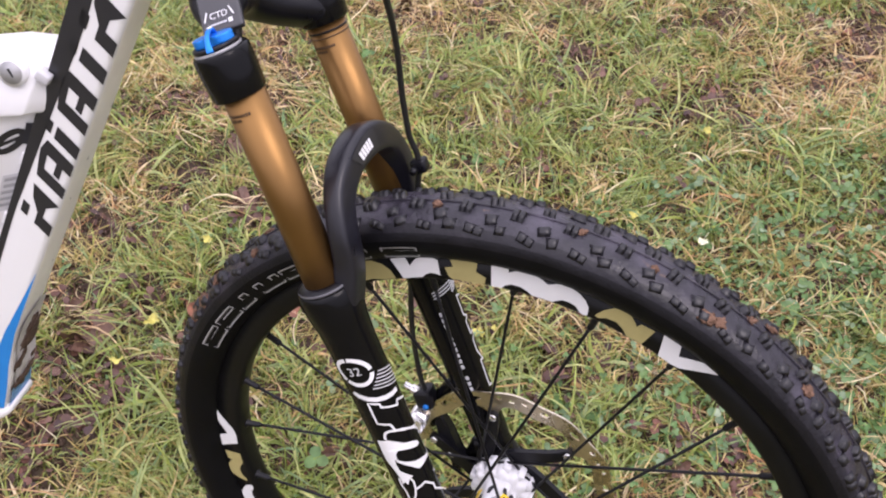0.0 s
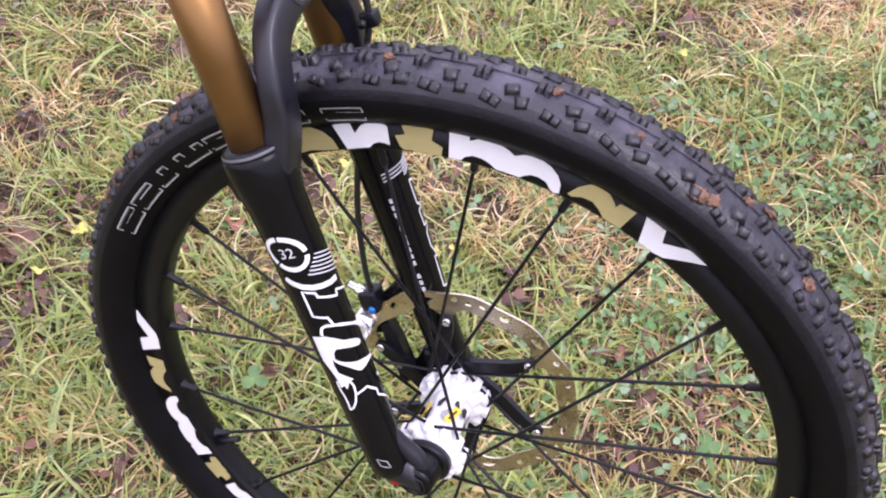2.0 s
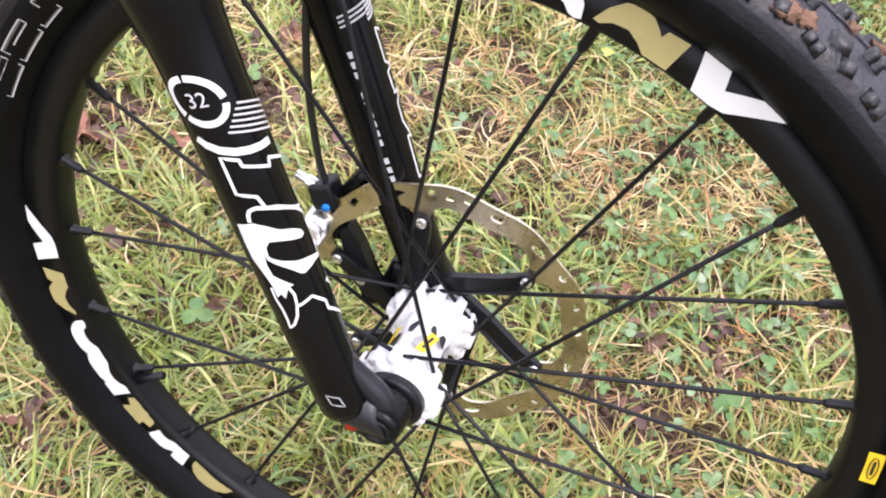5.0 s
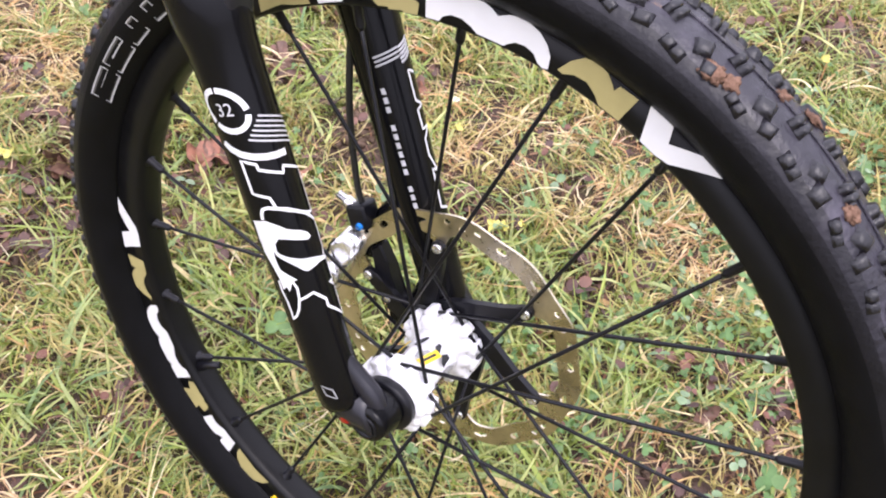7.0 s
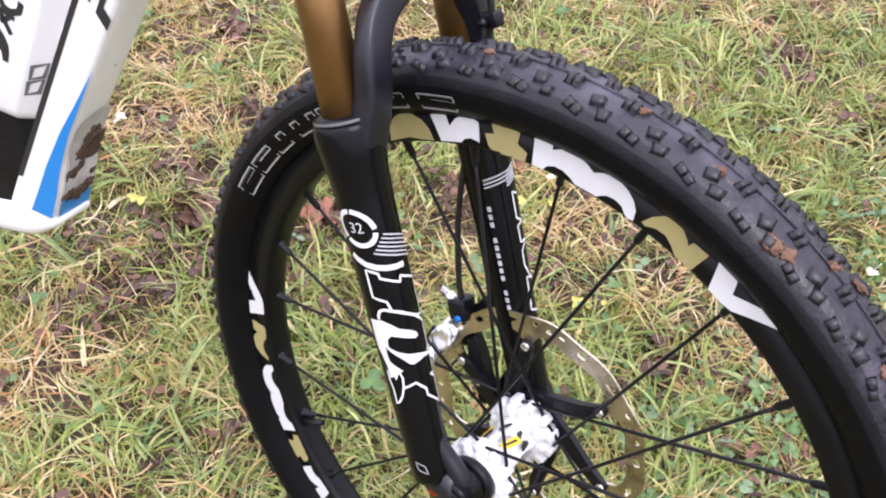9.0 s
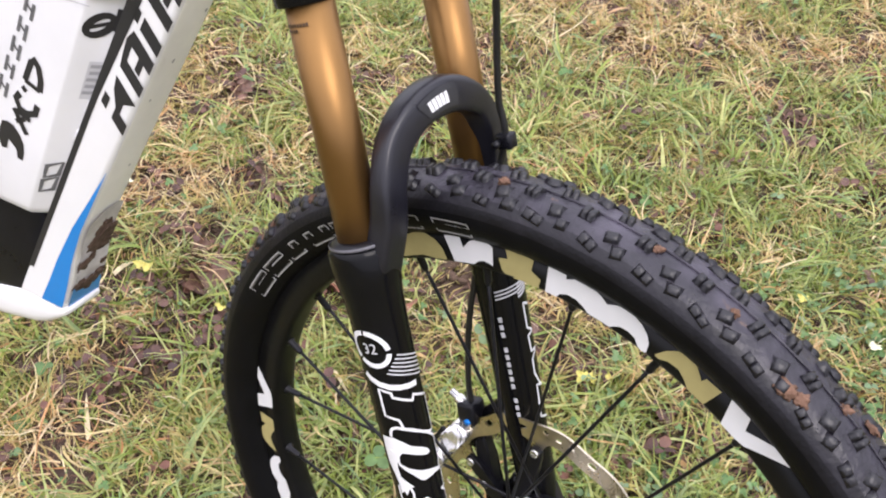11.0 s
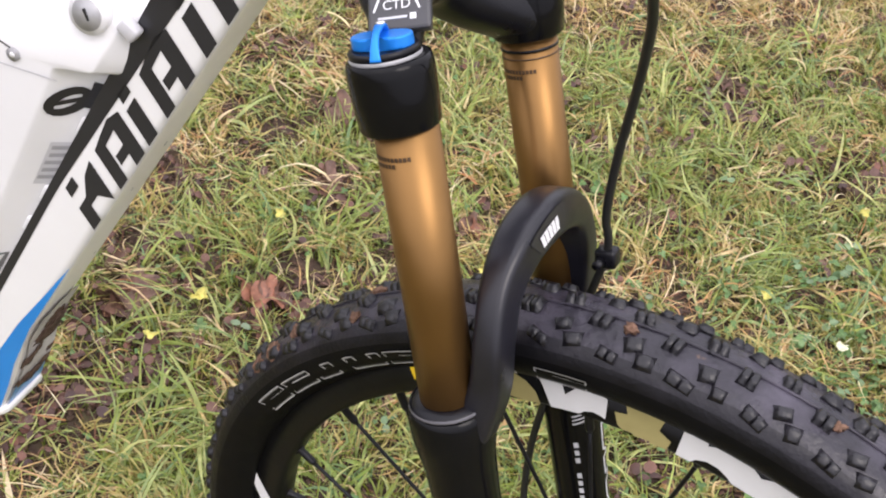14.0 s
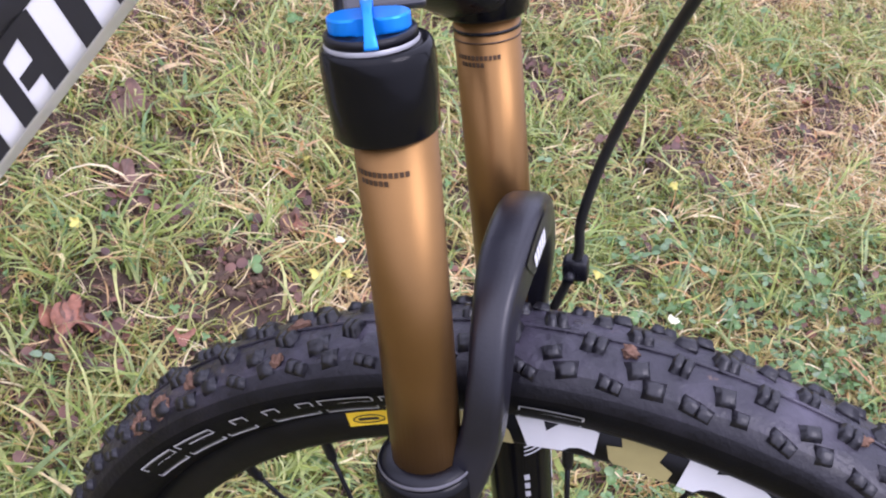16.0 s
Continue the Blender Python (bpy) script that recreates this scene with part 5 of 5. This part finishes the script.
def height(x, y):
    near = 1 / (1 + max(0, math.hypot(x + 0.3, y - 0.8) - 2.5))
    h = 0.012 * noise.noise(Vector((x * 3.1, y * 3.1, 0.3))) + 0.006 * noise.noise(Vector((x * 11, y * 11, 1.7)))
    h += 0.006 * soil(x, y) * noise.noise(Vector((x * 45, y * 45, 4.0)))
    return h * near - 0.030 + 0.035 * max(-1.2, min(3.0, y))


def spread_axis(lo, hi, step):
    mid = [lo + step * i for i in range(int(round((hi - lo) / step)) + 1)]
    out, d = [], step
    while sum(out) < 400:
        d *= 1.35
        out.append(d)
    left, right = [], []
    p = lo
    for d in out:
        p -= d
        left.append(p)
    p = hi
    for d in out:
        p += d
        right.append(p)
    return left[::-1] + mid + right


gx, gy = spread_axis(-2.0, 1.0, 0.02), spread_axis(-0.5, 2.6, 0.02)
verts = [(x, y, height(x, y)) for y in gy for x in gx]
nx = len(gx)
faces = [(j * nx + i, j * nx + i + 1, (j + 1) * nx + i + 1, (j + 1) * nx + i) for j in range(len(gy) - 1) for i in range(nx - 1)]
gm = bpy.data.meshes.new("ground")
gm.from_pydata(verts, [], faces)
gm.polygons.foreach_set("use_smooth", [True] * len(faces))
gm.materials.append(SOIL)
gm.materials.append(TURF_FAR)
gm.polygons.foreach_set("material_index", [0] * len(faces))
ground = tagged(new("ground", gm), "damp brown meadow soil under thin autumn grass", "ground", kind="structure")

# ---- grass ----
FIELD = [(-0.85, -0.4), (0.55, -0.05), (0.85, 0.5), (0.95, 2.75), (-0.35, 2.5), (-2.05, 0.85), (-1.75, 0.3)]


def inside(x, y, grow=0.0):
    n = len(FIELD)
    res = np.ones(len(x), bool)
    for i in range(n):
        (x0, y0), (x1, y1) = FIELD[i], FIELD[(i + 1) % n]
        cr = (x1 - x0) * (y - y0) - (y1 - y0) * (x - x0)
        res &= cr > -grow * math.hypot(x1 - x0, y1 - y0)
    return res


mid_x = np.array([(gx[i] + gx[i + 1]) / 2 for j in range(len(gy) - 1) for i in range(nx - 1)])
mid_y = np.array([(gy[j] + gy[j + 1]) / 2 for j in range(len(gy) - 1) for i in range(nx - 1)])
gm.polygons.foreach_set("material_index", (~inside(mid_x, mid_y, -0.03)).astype(np.int32))


def scatter(rng, n, keep=None, wide=0.0):
    """n places in the field; keep(x, y) gives the chance of each."""
    xs, ys = [], []
    while sum(map(len, xs)) < n:
        x = rng.uniform(-2.1 - wide, 1.0 + wide, 20000)
        y = rng.uniform(-0.45 - wide, 2.8 + wide, 20000)
        ok = inside(x, y, wide)
        if keep is not None:
            ok &= rng.uniform(0, 1, 20000) < keep(x, y)
        xs.append(x[ok])
        ys.append(y[ok])
    return np.concatenate(xs)[:n], np.concatenate(ys)[:n]


# coarse maps of bareness and of the mix of plants, looked up by place
MAP_N = 220
map_x, map_y = np.linspace(-2.7, 1.7, MAP_N), np.linspace(-1.2, 3.5, MAP_N)
bare_map = np.array([[soil(x, y) for x in map_x] for y in map_y])
mix_map = np.array([[0.45 * math.exp(-((x - -0.22) ** 2 + (y - 0.88) ** 2) / 0.07) + 0.3 * math.exp(-((x + 0.45) ** 2 + y ** 2) / 0.09) + 0.35 * math.exp(-((x - 0.2) ** 2 + (y - 0.35) ** 2) / 0.16) + noise.noise(Vector((x * 2.3, y * 2.3, 7.0))) + 0.6 * noise.noise(Vector((x * 6, y * 6, 3.0))) + 0.4 * noise.noise(Vector((x * 15, y * 15, 5.0))) for x in map_x] for y in map_y])
h_map = np.array([[height(x, y) for x in map_x] for y in map_y])


def looked(m, x, y):
    i = np.clip(((x + 2.7) / 4.4 * (MAP_N - 1)).astype(int), 0, MAP_N - 1)
    j = np.clip(((y + 1.2) / 4.7 * (MAP_N - 1)).astype(int), 0, MAP_N - 1)
    return m[j, i]


def raw_mesh(name, verts, quads, tris, mat, label):
    me = bpy.data.meshes.new(name)
    nq, nt = len(quads), len(tris)
    me.vertices.add(len(verts))
    me.vertices.foreach_set("co", verts.astype(np.float32).ravel())
    loops = np.concatenate([quads.ravel(), tris.ravel()]).astype(np.int32)
    me.loops.add(len(loops))
    me.loops.foreach_set("vertex_index", loops)
    me.polygons.add(nq + nt)
    start = np.concatenate([np.arange(nq) * 4, nq * 4 + np.arange(nt) * 3]).astype(np.int32)
    me.polygons.foreach_set("loop_start", start)
    me.polygons.foreach_set("use_smooth", np.ones(nq + nt, bool))
    me.update(calc_edges=True)
    me.validate()
    me.materials.append(mat)
    return tagged(new(name, me), label, "grass", kind="stuff")


def blades(name, rng, x, y, length, width, rise, curl, mat, label, segs=4, lift=0.0, tuft=0, sway=6, comb=0.0):
    """Bent tapering blades: rise, the angle at the foot, and curl, how far they bow over, in degrees, as (low, high)."""
    n = len(x)
    L = rng.uniform(*length, n) * rng.uniform(0.7, 1.0, n)
    W = rng.uniform(*width, n)
    az = rng.uniform(0, 2 * np.pi, n)
    if tuft:
        # blades stand in tufts and lean out of them
        g = rng.integers(0, max(1, n // tuft), n)
        off = rng.normal(0, 0.011, (n, 2))
        x, y = x[g] + off[:, 0], y[g] + off[:, 1]
        az = np.arctan2(off[:, 1], off[:, 0]) + rng.normal(0, 0.7, n) + (rng.uniform(-1, 1, n) * 0.6)[g]
        if comb:
            az = rng.uniform(0, 2 * np.pi, n)[g] + rng.normal(0, comb, n)
        L = L * rng.uniform(0.5, 1.5, n)[g]
    th = np.radians(rng.uniform(*rise, n))
    cu = np.radians(rng.uniform(*curl, n)) / segs
    yaw = np.radians(rng.normal(0, sway, n))
    twist = rng.uniform(-0.9, 0.9, n)
    p = np.stack([x, y, looked(h_map, x, y) - 0.003 + lift * rng.uniform(0, 1, n)], 1)
    floor_z = looked(h_map, x, y) + 0.003 + rng.uniform(0, 0.012, n)
    rows = []
    taper = np.linspace(0, 1, segs + 1)
    for k in range(segs + 1):
        side = np.stack([-np.sin(az) * np.cos(twist), np.cos(az) * np.cos(twist), np.sin(twist)], 1)
        wk = W * (1 - taper[k] ** 1.6) * (0.75 if k == 0 else 1.0)
        if k < segs:
            rows += [p - side * wk[:, None] / 2, p + side * wk[:, None] / 2]
        else:
            rows += [p.copy()]
        step = L / segs
        p = p + np.stack([np.cos(th) * np.cos(az), np.cos(th) * np.sin(az), np.sin(th)], 1) * step[:, None]
        p[:, 2] = np.maximum(p[:, 2], floor_z)
        th = th - cu
        az = az + yaw
    per = 2 * segs + 1
    verts = np.stack(rows, 1).reshape(-1, 3)
    base = (np.arange(n) * per)[:, None]
    quads = np.concatenate([base + np.array([2 * k, 2 * k + 1, 2 * k + 3, 2 * k + 2]) for k in range(segs - 1)], 0)
    tris = base + np.array([2 * segs - 2, 2 * segs - 1, 2 * segs])
    return raw_mesh(name, verts, quads, tris, mat, label)


def thin(x, y):
    return 1 - 0.88 * looked(bare_map, x, y)


def greener(x, y):
    return thin(x, y) * np.clip(0.5 + 1.6 * looked(mix_map, x, y), 0.06, 1)


def drier(x, y):
    return (0.12 + 0.88 * thin(x, y)) * np.clip(0.4 - 1.2 * looked(mix_map, x, y), 0.04, 1)


def clovered(x, y):
    """Clover grows ahead of the wheel and in a few other patches."""
    c = np.exp(-(((x - 0.33) / 0.30) ** 2 + ((y - 0.66) / 0.45) ** 2)) + 0.03 * (looked(mix_map, x * 0.7 + 0.3, y * 0.7) > 0.2)
    return np.clip(c, 0, 1) * thin(x, y)


def leafy(x, y):
    """Dead leaves gather in drifts."""
    return np.clip(0.10 + 0.8 * looked(bare_map, x, y) + 1.4 * (-looked(mix_map, x * 1.3 - 0.2, y * 1.3 + 0.1) - 0.15), 0.03, 1)


rng = np.random.default_rng(11)
x, y = scatter(rng, 26000, lambda x, y: 0.5 + 0 * x)
tagged(blades("litter", rng, x, y, (0.012, 0.045), (0.0018, 0.005), (0, 30), (0, 40), LITTER, "short brown dead bits lying on the soil", segs=2, lift=0.014), category="litter")
x, y = scatter(rng, 50000, greener)
tagged(blades("turf", rng, x, y, (0.010, 0.032), (0.0014, 0.0034), (15, 80), (0, 90), MOSS, "low dense turf and moss between the blades", segs=2, tuft=7), category="moss")
x, y = scatter(rng, 45000, greener)
blades("grass_fresh", rng, x, y, (0.03, 0.085), (0.0016, 0.0046), (18, 75), (8, 90), GRASS_FRESH, "short fresh green grass blades", tuft=14, sway=14, comb=0.9)
x, y = scatter(rng, 42000, thin)
blades("grass_yellowing", rng, x, y, (0.03, 0.085), (0.0015, 0.0042), (8, 65), (5, 85), GRASS_OLIVE, "yellowing autumn grass blades", tuft=12, sway=14, lift=0.008, comb=0.8)
x, y = scatter(rng, 19500, drier)
blades("grass_dry", rng, x, y, (0.03, 0.10), (0.0012, 0.0034), (2, 45), (5, 80), STRAW, "dry straw-coloured grass lying over the turf", lift=0.026, tuft=10, sway=15, comb=0.6)
x, y = scatter(rng, 5600, thin)
blades("grass_dry_strays", rng, x, y, (0.02, 0.07), (0.0014, 0.0038), (2, 50), (5, 110), STRAW, "single dry grass blades between the green", lift=0.026, sway=20)
x, y = scatter(rng, 1700, lambda x, y: 0.4 + 0 * x)
blades("grass_long_dry", rng, x, y, (0.07, 0.15), (0.0020, 0.0044), (6, 40), (10, 110), STRAW, "long dry bleached grass blades", segs=6, lift=0.025, tuft=6, sway=14, comb=0.5)
x, y = scatter(rng, 8500, greener)
blades("grass_long_green", rng, x, y, (0.06, 0.13), (0.0030, 0.0068), (20, 62), (15, 100), GRASS_FRESH, "long green grass blades", segs=6, lift=0.012, tuft=6, sway=9, comb=0.55)
for name, mat, n, label in (("grass_margin", GRASS_OLIVE, 70000, "yellowing meadow grass around"), ("grass_margin_green", GRASS_FRESH, 60000, "green meadow grass around"), ("grass_margin_dry", STRAW, 22000, "dry meadow grass around")):
    r, t = np.sqrt(rng.uniform(0, 1, n)) * 6.5, rng.uniform(0, 2 * np.pi, n)
    x, y = -0.4 + r * np.cos(t), 0.9 + r * np.sin(t)
    ok = ~inside(x, y, -0.03)
    blades(name, rng, x[ok], y[ok], (0.05, 0.13), (0.006, 0.014), (15, 70), (20, 90), mat, label, segs=2, tuft=6)


def leaflets(name, rng, x, y, size, mat, label, lobes=3, lift=(0.012, 0.042)):
    """Round leaflets in threes on short stalks."""
    verts, quads = [], []
    n = len(x)
    z0 = looked(h_map, x, y)
    k = 8
    out_v, out_t = [], []
    count = 0
    for i in range(n):
        s = rng.uniform(*size)
        top = Vector((x[i], y[i], z0[i] + rng.uniform(*lift)))
        tilt = Vector((rng.normal(0, 0.6), rng.normal(0, 0.6), 1)).normalized()
        e1 = tilt.orthogonal().normalized()
        e2 = tilt.cross(e1)
        a0 = rng.uniform(0, 6.28)
        for j in range(lobes):
            a = a0 + j * 2 * math.pi / lobes
            d = e1 * math.cos(a) + e2 * math.sin(a)
            c = d.cross(tilt)
            fold = rng.uniform(0.05, 0.3)
            out_v.append(top)
            for q in range(k):
                t = 2 * math.pi * q / k
                u, w = 0.5 - 0.5 * math.cos(t), math.sin(t) * 0.46
                out_v.append(top + d * s * u + c * s * w + tilt * s * (fold * abs(w) - 0.12 * u * u))
            for q in range(k):
                out_t.append((count, count + 1 + q, count + 1 + (q + 1) % k))
            count += k + 1
    return raw_mesh(name, np.array(out_v), np.zeros((0, 4), int), np.array(out_t), mat, label)


x, y = scatter(rng, 5200, lambda x, y: np.clip(1.2 * clovered(x, y) + 0.10 * greener(x, y), 0, 1))
tagged(leaflets("fine_herbs", rng, x, y, (0.0035, 0.008), CLOVER, "fine-leaved dark green herbs low in the grass", 3, (0.006, 0.030)), category="herbs")
x, y = scatter(rng, 1500, greener)
blades("grass_broad", rng, x, y, (0.045, 0.11), (0.0050, 0.0095), (12, 60), (10, 80), GRASS_FRESH, "broad pale green grass blades", segs=5, lift=0.02, tuft=3, sway=8)
x, y = scatter(rng, 700, thin)
blades("grass_broad_dry", rng, x, y, (0.04, 0.10), (0.0040, 0.0085), (4, 45), (10, 80), STRAW, "broad bleached grass blades", segs=5, lift=0.026, sway=10)
x, y = scatter(rng, 900, clovered)
tagged(leaflets("clover", rng, x, y, (0.006, 0.012), CLOVER, "green clover leaves between the grass"), category="clover")
x, y = scatter(rng, 330, lambda x, y: clovered(x, y) ** 1.3)
tagged(leaflets("grey_weed", rng, x, y, (0.009, 0.017), GLAUCOUS, "pale grey-green oval weed leaves in the grass", 2), category="weed")
x, y = scatter(rng, 110, lambda x, y: clovered(x, y) * 0.6 + 0.06)
tagged(leaflets("broad_leaves", rng, x, y, (0.009, 0.019), CLOVER, "broad green weed leaves", 3), category="weed")

x, y = scatter(rng, 3600, leafy)
tagged(leaflets("leaf_fragments", rng, x, y, (0.007, 0.018), DEAD_LEAF, "curled brown fragments of dead leaves", 2, (0.004, 0.026)), category="dead leaves")

# crumbs of soil on the bare spots
rs = np.random.default_rng(5)
cv, ct = [], []
octa = np.array([(1, 0, 0), (-1, 0, 0), (0, 1, 0), (0, -1, 0), (0, 0, 1), (0, 0, -1)], float)
octf = np.array([(0, 2, 4), (2, 1, 4), (1, 3, 4), (3, 0, 4), (2, 0, 5), (1, 2, 5), (3, 1, 5), (0, 3, 5)])
for mx, my, r in MUD_SPOTS:
    for _ in range(150):
        px, py = mx + rs.normal(0, r * 0.5), my + rs.normal(0, r * 0.5)
        s = rs.uniform(0.002, 0.008)
        q = octa * rs.uniform(0.5, 1.3, (6, 3)) * s + (px, py, float(looked(h_map, np.array([px]), np.array([py]))[0]) + s * 0.4)
        ct.append(octf + 6 * len(cv))
        cv.append(q)
crumbs = raw_mesh("soil_crumbs", np.concatenate(cv), np.zeros((0, 4), int), np.concatenate(ct), MUD, "crumbs of damp brown soil on bare spots")
tagged(crumbs, category="soil")


def worm_heap(bm, x, y, r, rng):
    """A low heap of small rounded lumps."""
    z = float(looked(h_map, np.array([x]), np.array([y]))[0])
    for k in range(34):
        a, d = rng.uniform(0, 2 * math.pi), r * math.sqrt(rng.uniform(0, 1))
        size = rng.uniform(0.0035, 0.0085)
        m = Matrix.Translation((x + d * math.cos(a), y + d * math.sin(a), z + 0.003 + 0.026 * (1 - d / r) * rng.uniform(0.3, 1))) @ Matrix.Rotation(rng.uniform(0, 6), 4, "Z") @ Matrix.Rotation(rng.uniform(-0.6, 0.6), 4, "X") @ Matrix.Diagonal((size * 1.5, size, size * 0.8, 1))
        for v in bmesh.ops.create_icosphere(bm, subdivisions=2, radius=1)["verts"]:
            v.co = m @ (v.co * (1 + 0.4 * noise.noise(v.co * 1.8 + Vector((k * 3.1, x * 40, y * 40)))))


rw = random.Random(21)
heaps = bmesh.new()
for x, y, r in ((-0.232, 1.360, 0.034), (-0.467, 0.593, 0.034), (0.068, 1.237, 0.038), (-0.220, 0.901, 0.028), (-0.468, 0.554, 0.030), (0.069, 1.202, 0.030), (-0.187, 1.515, 0.026), (-0.234, 1.353, 0.030)):
    worm_heap(heaps, x, y, r, rw)
for f in heaps.faces:
    f.smooth = True
me = bpy.data.meshes.new("worm_casts")
heaps.to_mesh(me)
heaps.free()
me.materials.append(MUD)
tagged(new("worm_casts", me), "small heaps of dark brown worm casts in the grass", "worm casts", kind="stuff")


# ---- fallen leaves ----
def leaf_mesh(name, rng, size, lobes, curl, mat):
    """A lobed leaf with a midrib fold, curled edges and a stalk."""
    bm = bmesh.new()
    n = 40
    centre = bm.verts.new((0, 0, 0.002))
    mids, rim_v = [], []
    for k in range(n):
        t = 2 * math.pi * k / n
        r = size * (0.62 + 0.30 * abs(math.cos(lobes * t / 2)) ** 1.5 + rng.uniform(-0.05, 0.05)) * (1.0 if math.cos(t) > -0.85 else 0.6)
        for frac, keep in ((0.55, mids), (1.0, rim_v)):
            x, y = r * frac * math.cos(t), r * frac * math.sin(t) * 0.85
            z = curl * size * (frac ** 2) * (0.35 * math.sin(2 * t + 1) + 0.35 * noise.noise(Vector((x * 40, y * 40, size * 99)))) + 0.12 * abs(y)
            keep.append(bm.verts.new((x, y, z + 0.002)))
    for k in range(n):
        j = (k + 1) % n
        bm.faces.new((centre, mids[k], mids[j]))
        bm.faces.new((mids[k], rim_v[k], rim_v[j], mids[j]))
    stalk = [(-size * 0.5, 0, 0.003), (-size * 0.8, 0.003, 0.006), (-size * 1.15, 0.008, 0.012)]
    p0 = None
    for q in stalk:
        ring = [bm.verts.new(Vector(q) + Vector((0, 0.0008 * math.cos(a), 0.0008 * math.sin(a)))) for a in (0, 2.1, 4.2)]
        if p0:
            for i in range(3):
                bm.faces.new((p0[i], p0[(i + 1) % 3], ring[(i + 1) % 3], ring[i]))
        p0 = ring
    me = bpy.data.meshes.new(name)
    for f in bm.faces:
        f.smooth = True
    bm.to_mesh(me)
    bm.free()
    me.materials.append(mat)
    return me


rl = random.Random(21)


def drop_leaf(x, y, size, lobes, curl, mat, label, lift=0.016):
    ob = new("fallen_leaf", leaf_mesh("fallen_leaf", rl, size * 0.82, lobes, curl, mat))
    ob.matrix_world = pose(x, y, float(looked(h_map, np.array([x]), np.array([y]))[0]) + lift, rl.uniform(-22, 22), rl.uniform(-22, 22), rl.uniform(0, 360))
    return tagged(ob, label, "leaf", "fallen leaves")


for x, y, s in ((-0.752, 0.819, 0.045), (-0.701, 0.838, 0.035), (-0.608, 0.410, 0.035), (-0.764, 0.271, 0.045), (-0.684, 0.654, 0.035), (-1.131, 0.696, 0.04), (-0.661, 1.399, 0.035), (0.170, 0.335, 0.025), (-0.284, 0.212, 0.03), (-0.389, -0.010, 0.032), (-0.127, 0.610, 0.025), (-0.804, 0.311, 0.03)):
    drop_leaf(x, y, s, 5, 1.7, LEAF_BROWN, "curled brown dead leaf lying in the grass")
for x, y, s in ((-0.751, 0.275, 0.062), (-0.754, 0.821, 0.050), (-0.748, 0.805, 0.064), (-0.664, 0.648, 0.042), (-0.437, 0.692, 0.034), (-0.217, 0.889, 0.040), (-1.121, 0.694, 0.034), (-0.781, 0.312, 0.050)):
    drop_leaf(x, y, s, 5, 1.1, LEAF_BROWN, "broad purplish-brown dead leaf lying on the grass", 0.017)
for x, y, s in ((-0.598, 0.396, 0.044),):
    drop_leaf(x, y, s, 5, 1.0, LEAF_RUST, "broad rust-red dead leaf lying on the grass", 0.016)
for x, y, s in ((-0.673, 0.331, 0.018), (-0.822, 0.224, 0.019), (-0.173, 0.467, 0.018), (-0.366, 0.610, 0.016), (-0.331, 0.632, 0.015)):
    drop_leaf(x, y, s, 5, 0.9, LEAF_YELLOW, "yellow lobed leaf lying on the grass", 0.036)
for x, y, s in ((-0.629, 0.396, 0.038), (-0.426, 0.700, 0.025), (0.320, 1.590, 0.035), (-0.855, 1.501, 0.045), (-0.476, 0.440, 0.025)):
    drop_leaf(x, y, s, 5, 1.4, LEAF_RUST, "rust-red dead leaf lying in the grass")
for x, y, s in ((-0.671, 0.336, 0.016), (-0.681, 0.528, 0.013), (-0.672, 0.241, 0.016), (-0.470, 0.817, 0.013), (-0.332, 0.632, 0.012), (-0.365, 0.612, 0.012), (0.003, 0.830, 0.014), (0.085, 1.118, 0.014), (-0.166, 0.474, 0.014), (-0.146, 0.494, 0.011), (-0.837, 0.221, 0.016)):
    drop_leaf(x, y, s, 5, 0.9, LEAF_YELLOW, "small yellow leaf lying on the grass", 0.034)
for x, y, s in ((-1.025, 0.341, 0.02), (0.129, 0.791, 0.015), (-0.362, 0.680, 0.011)):
    drop_leaf(x, y, s, 3, 0.5, LEAF_PALE, "small pale withered leaf on the grass", 0.04)
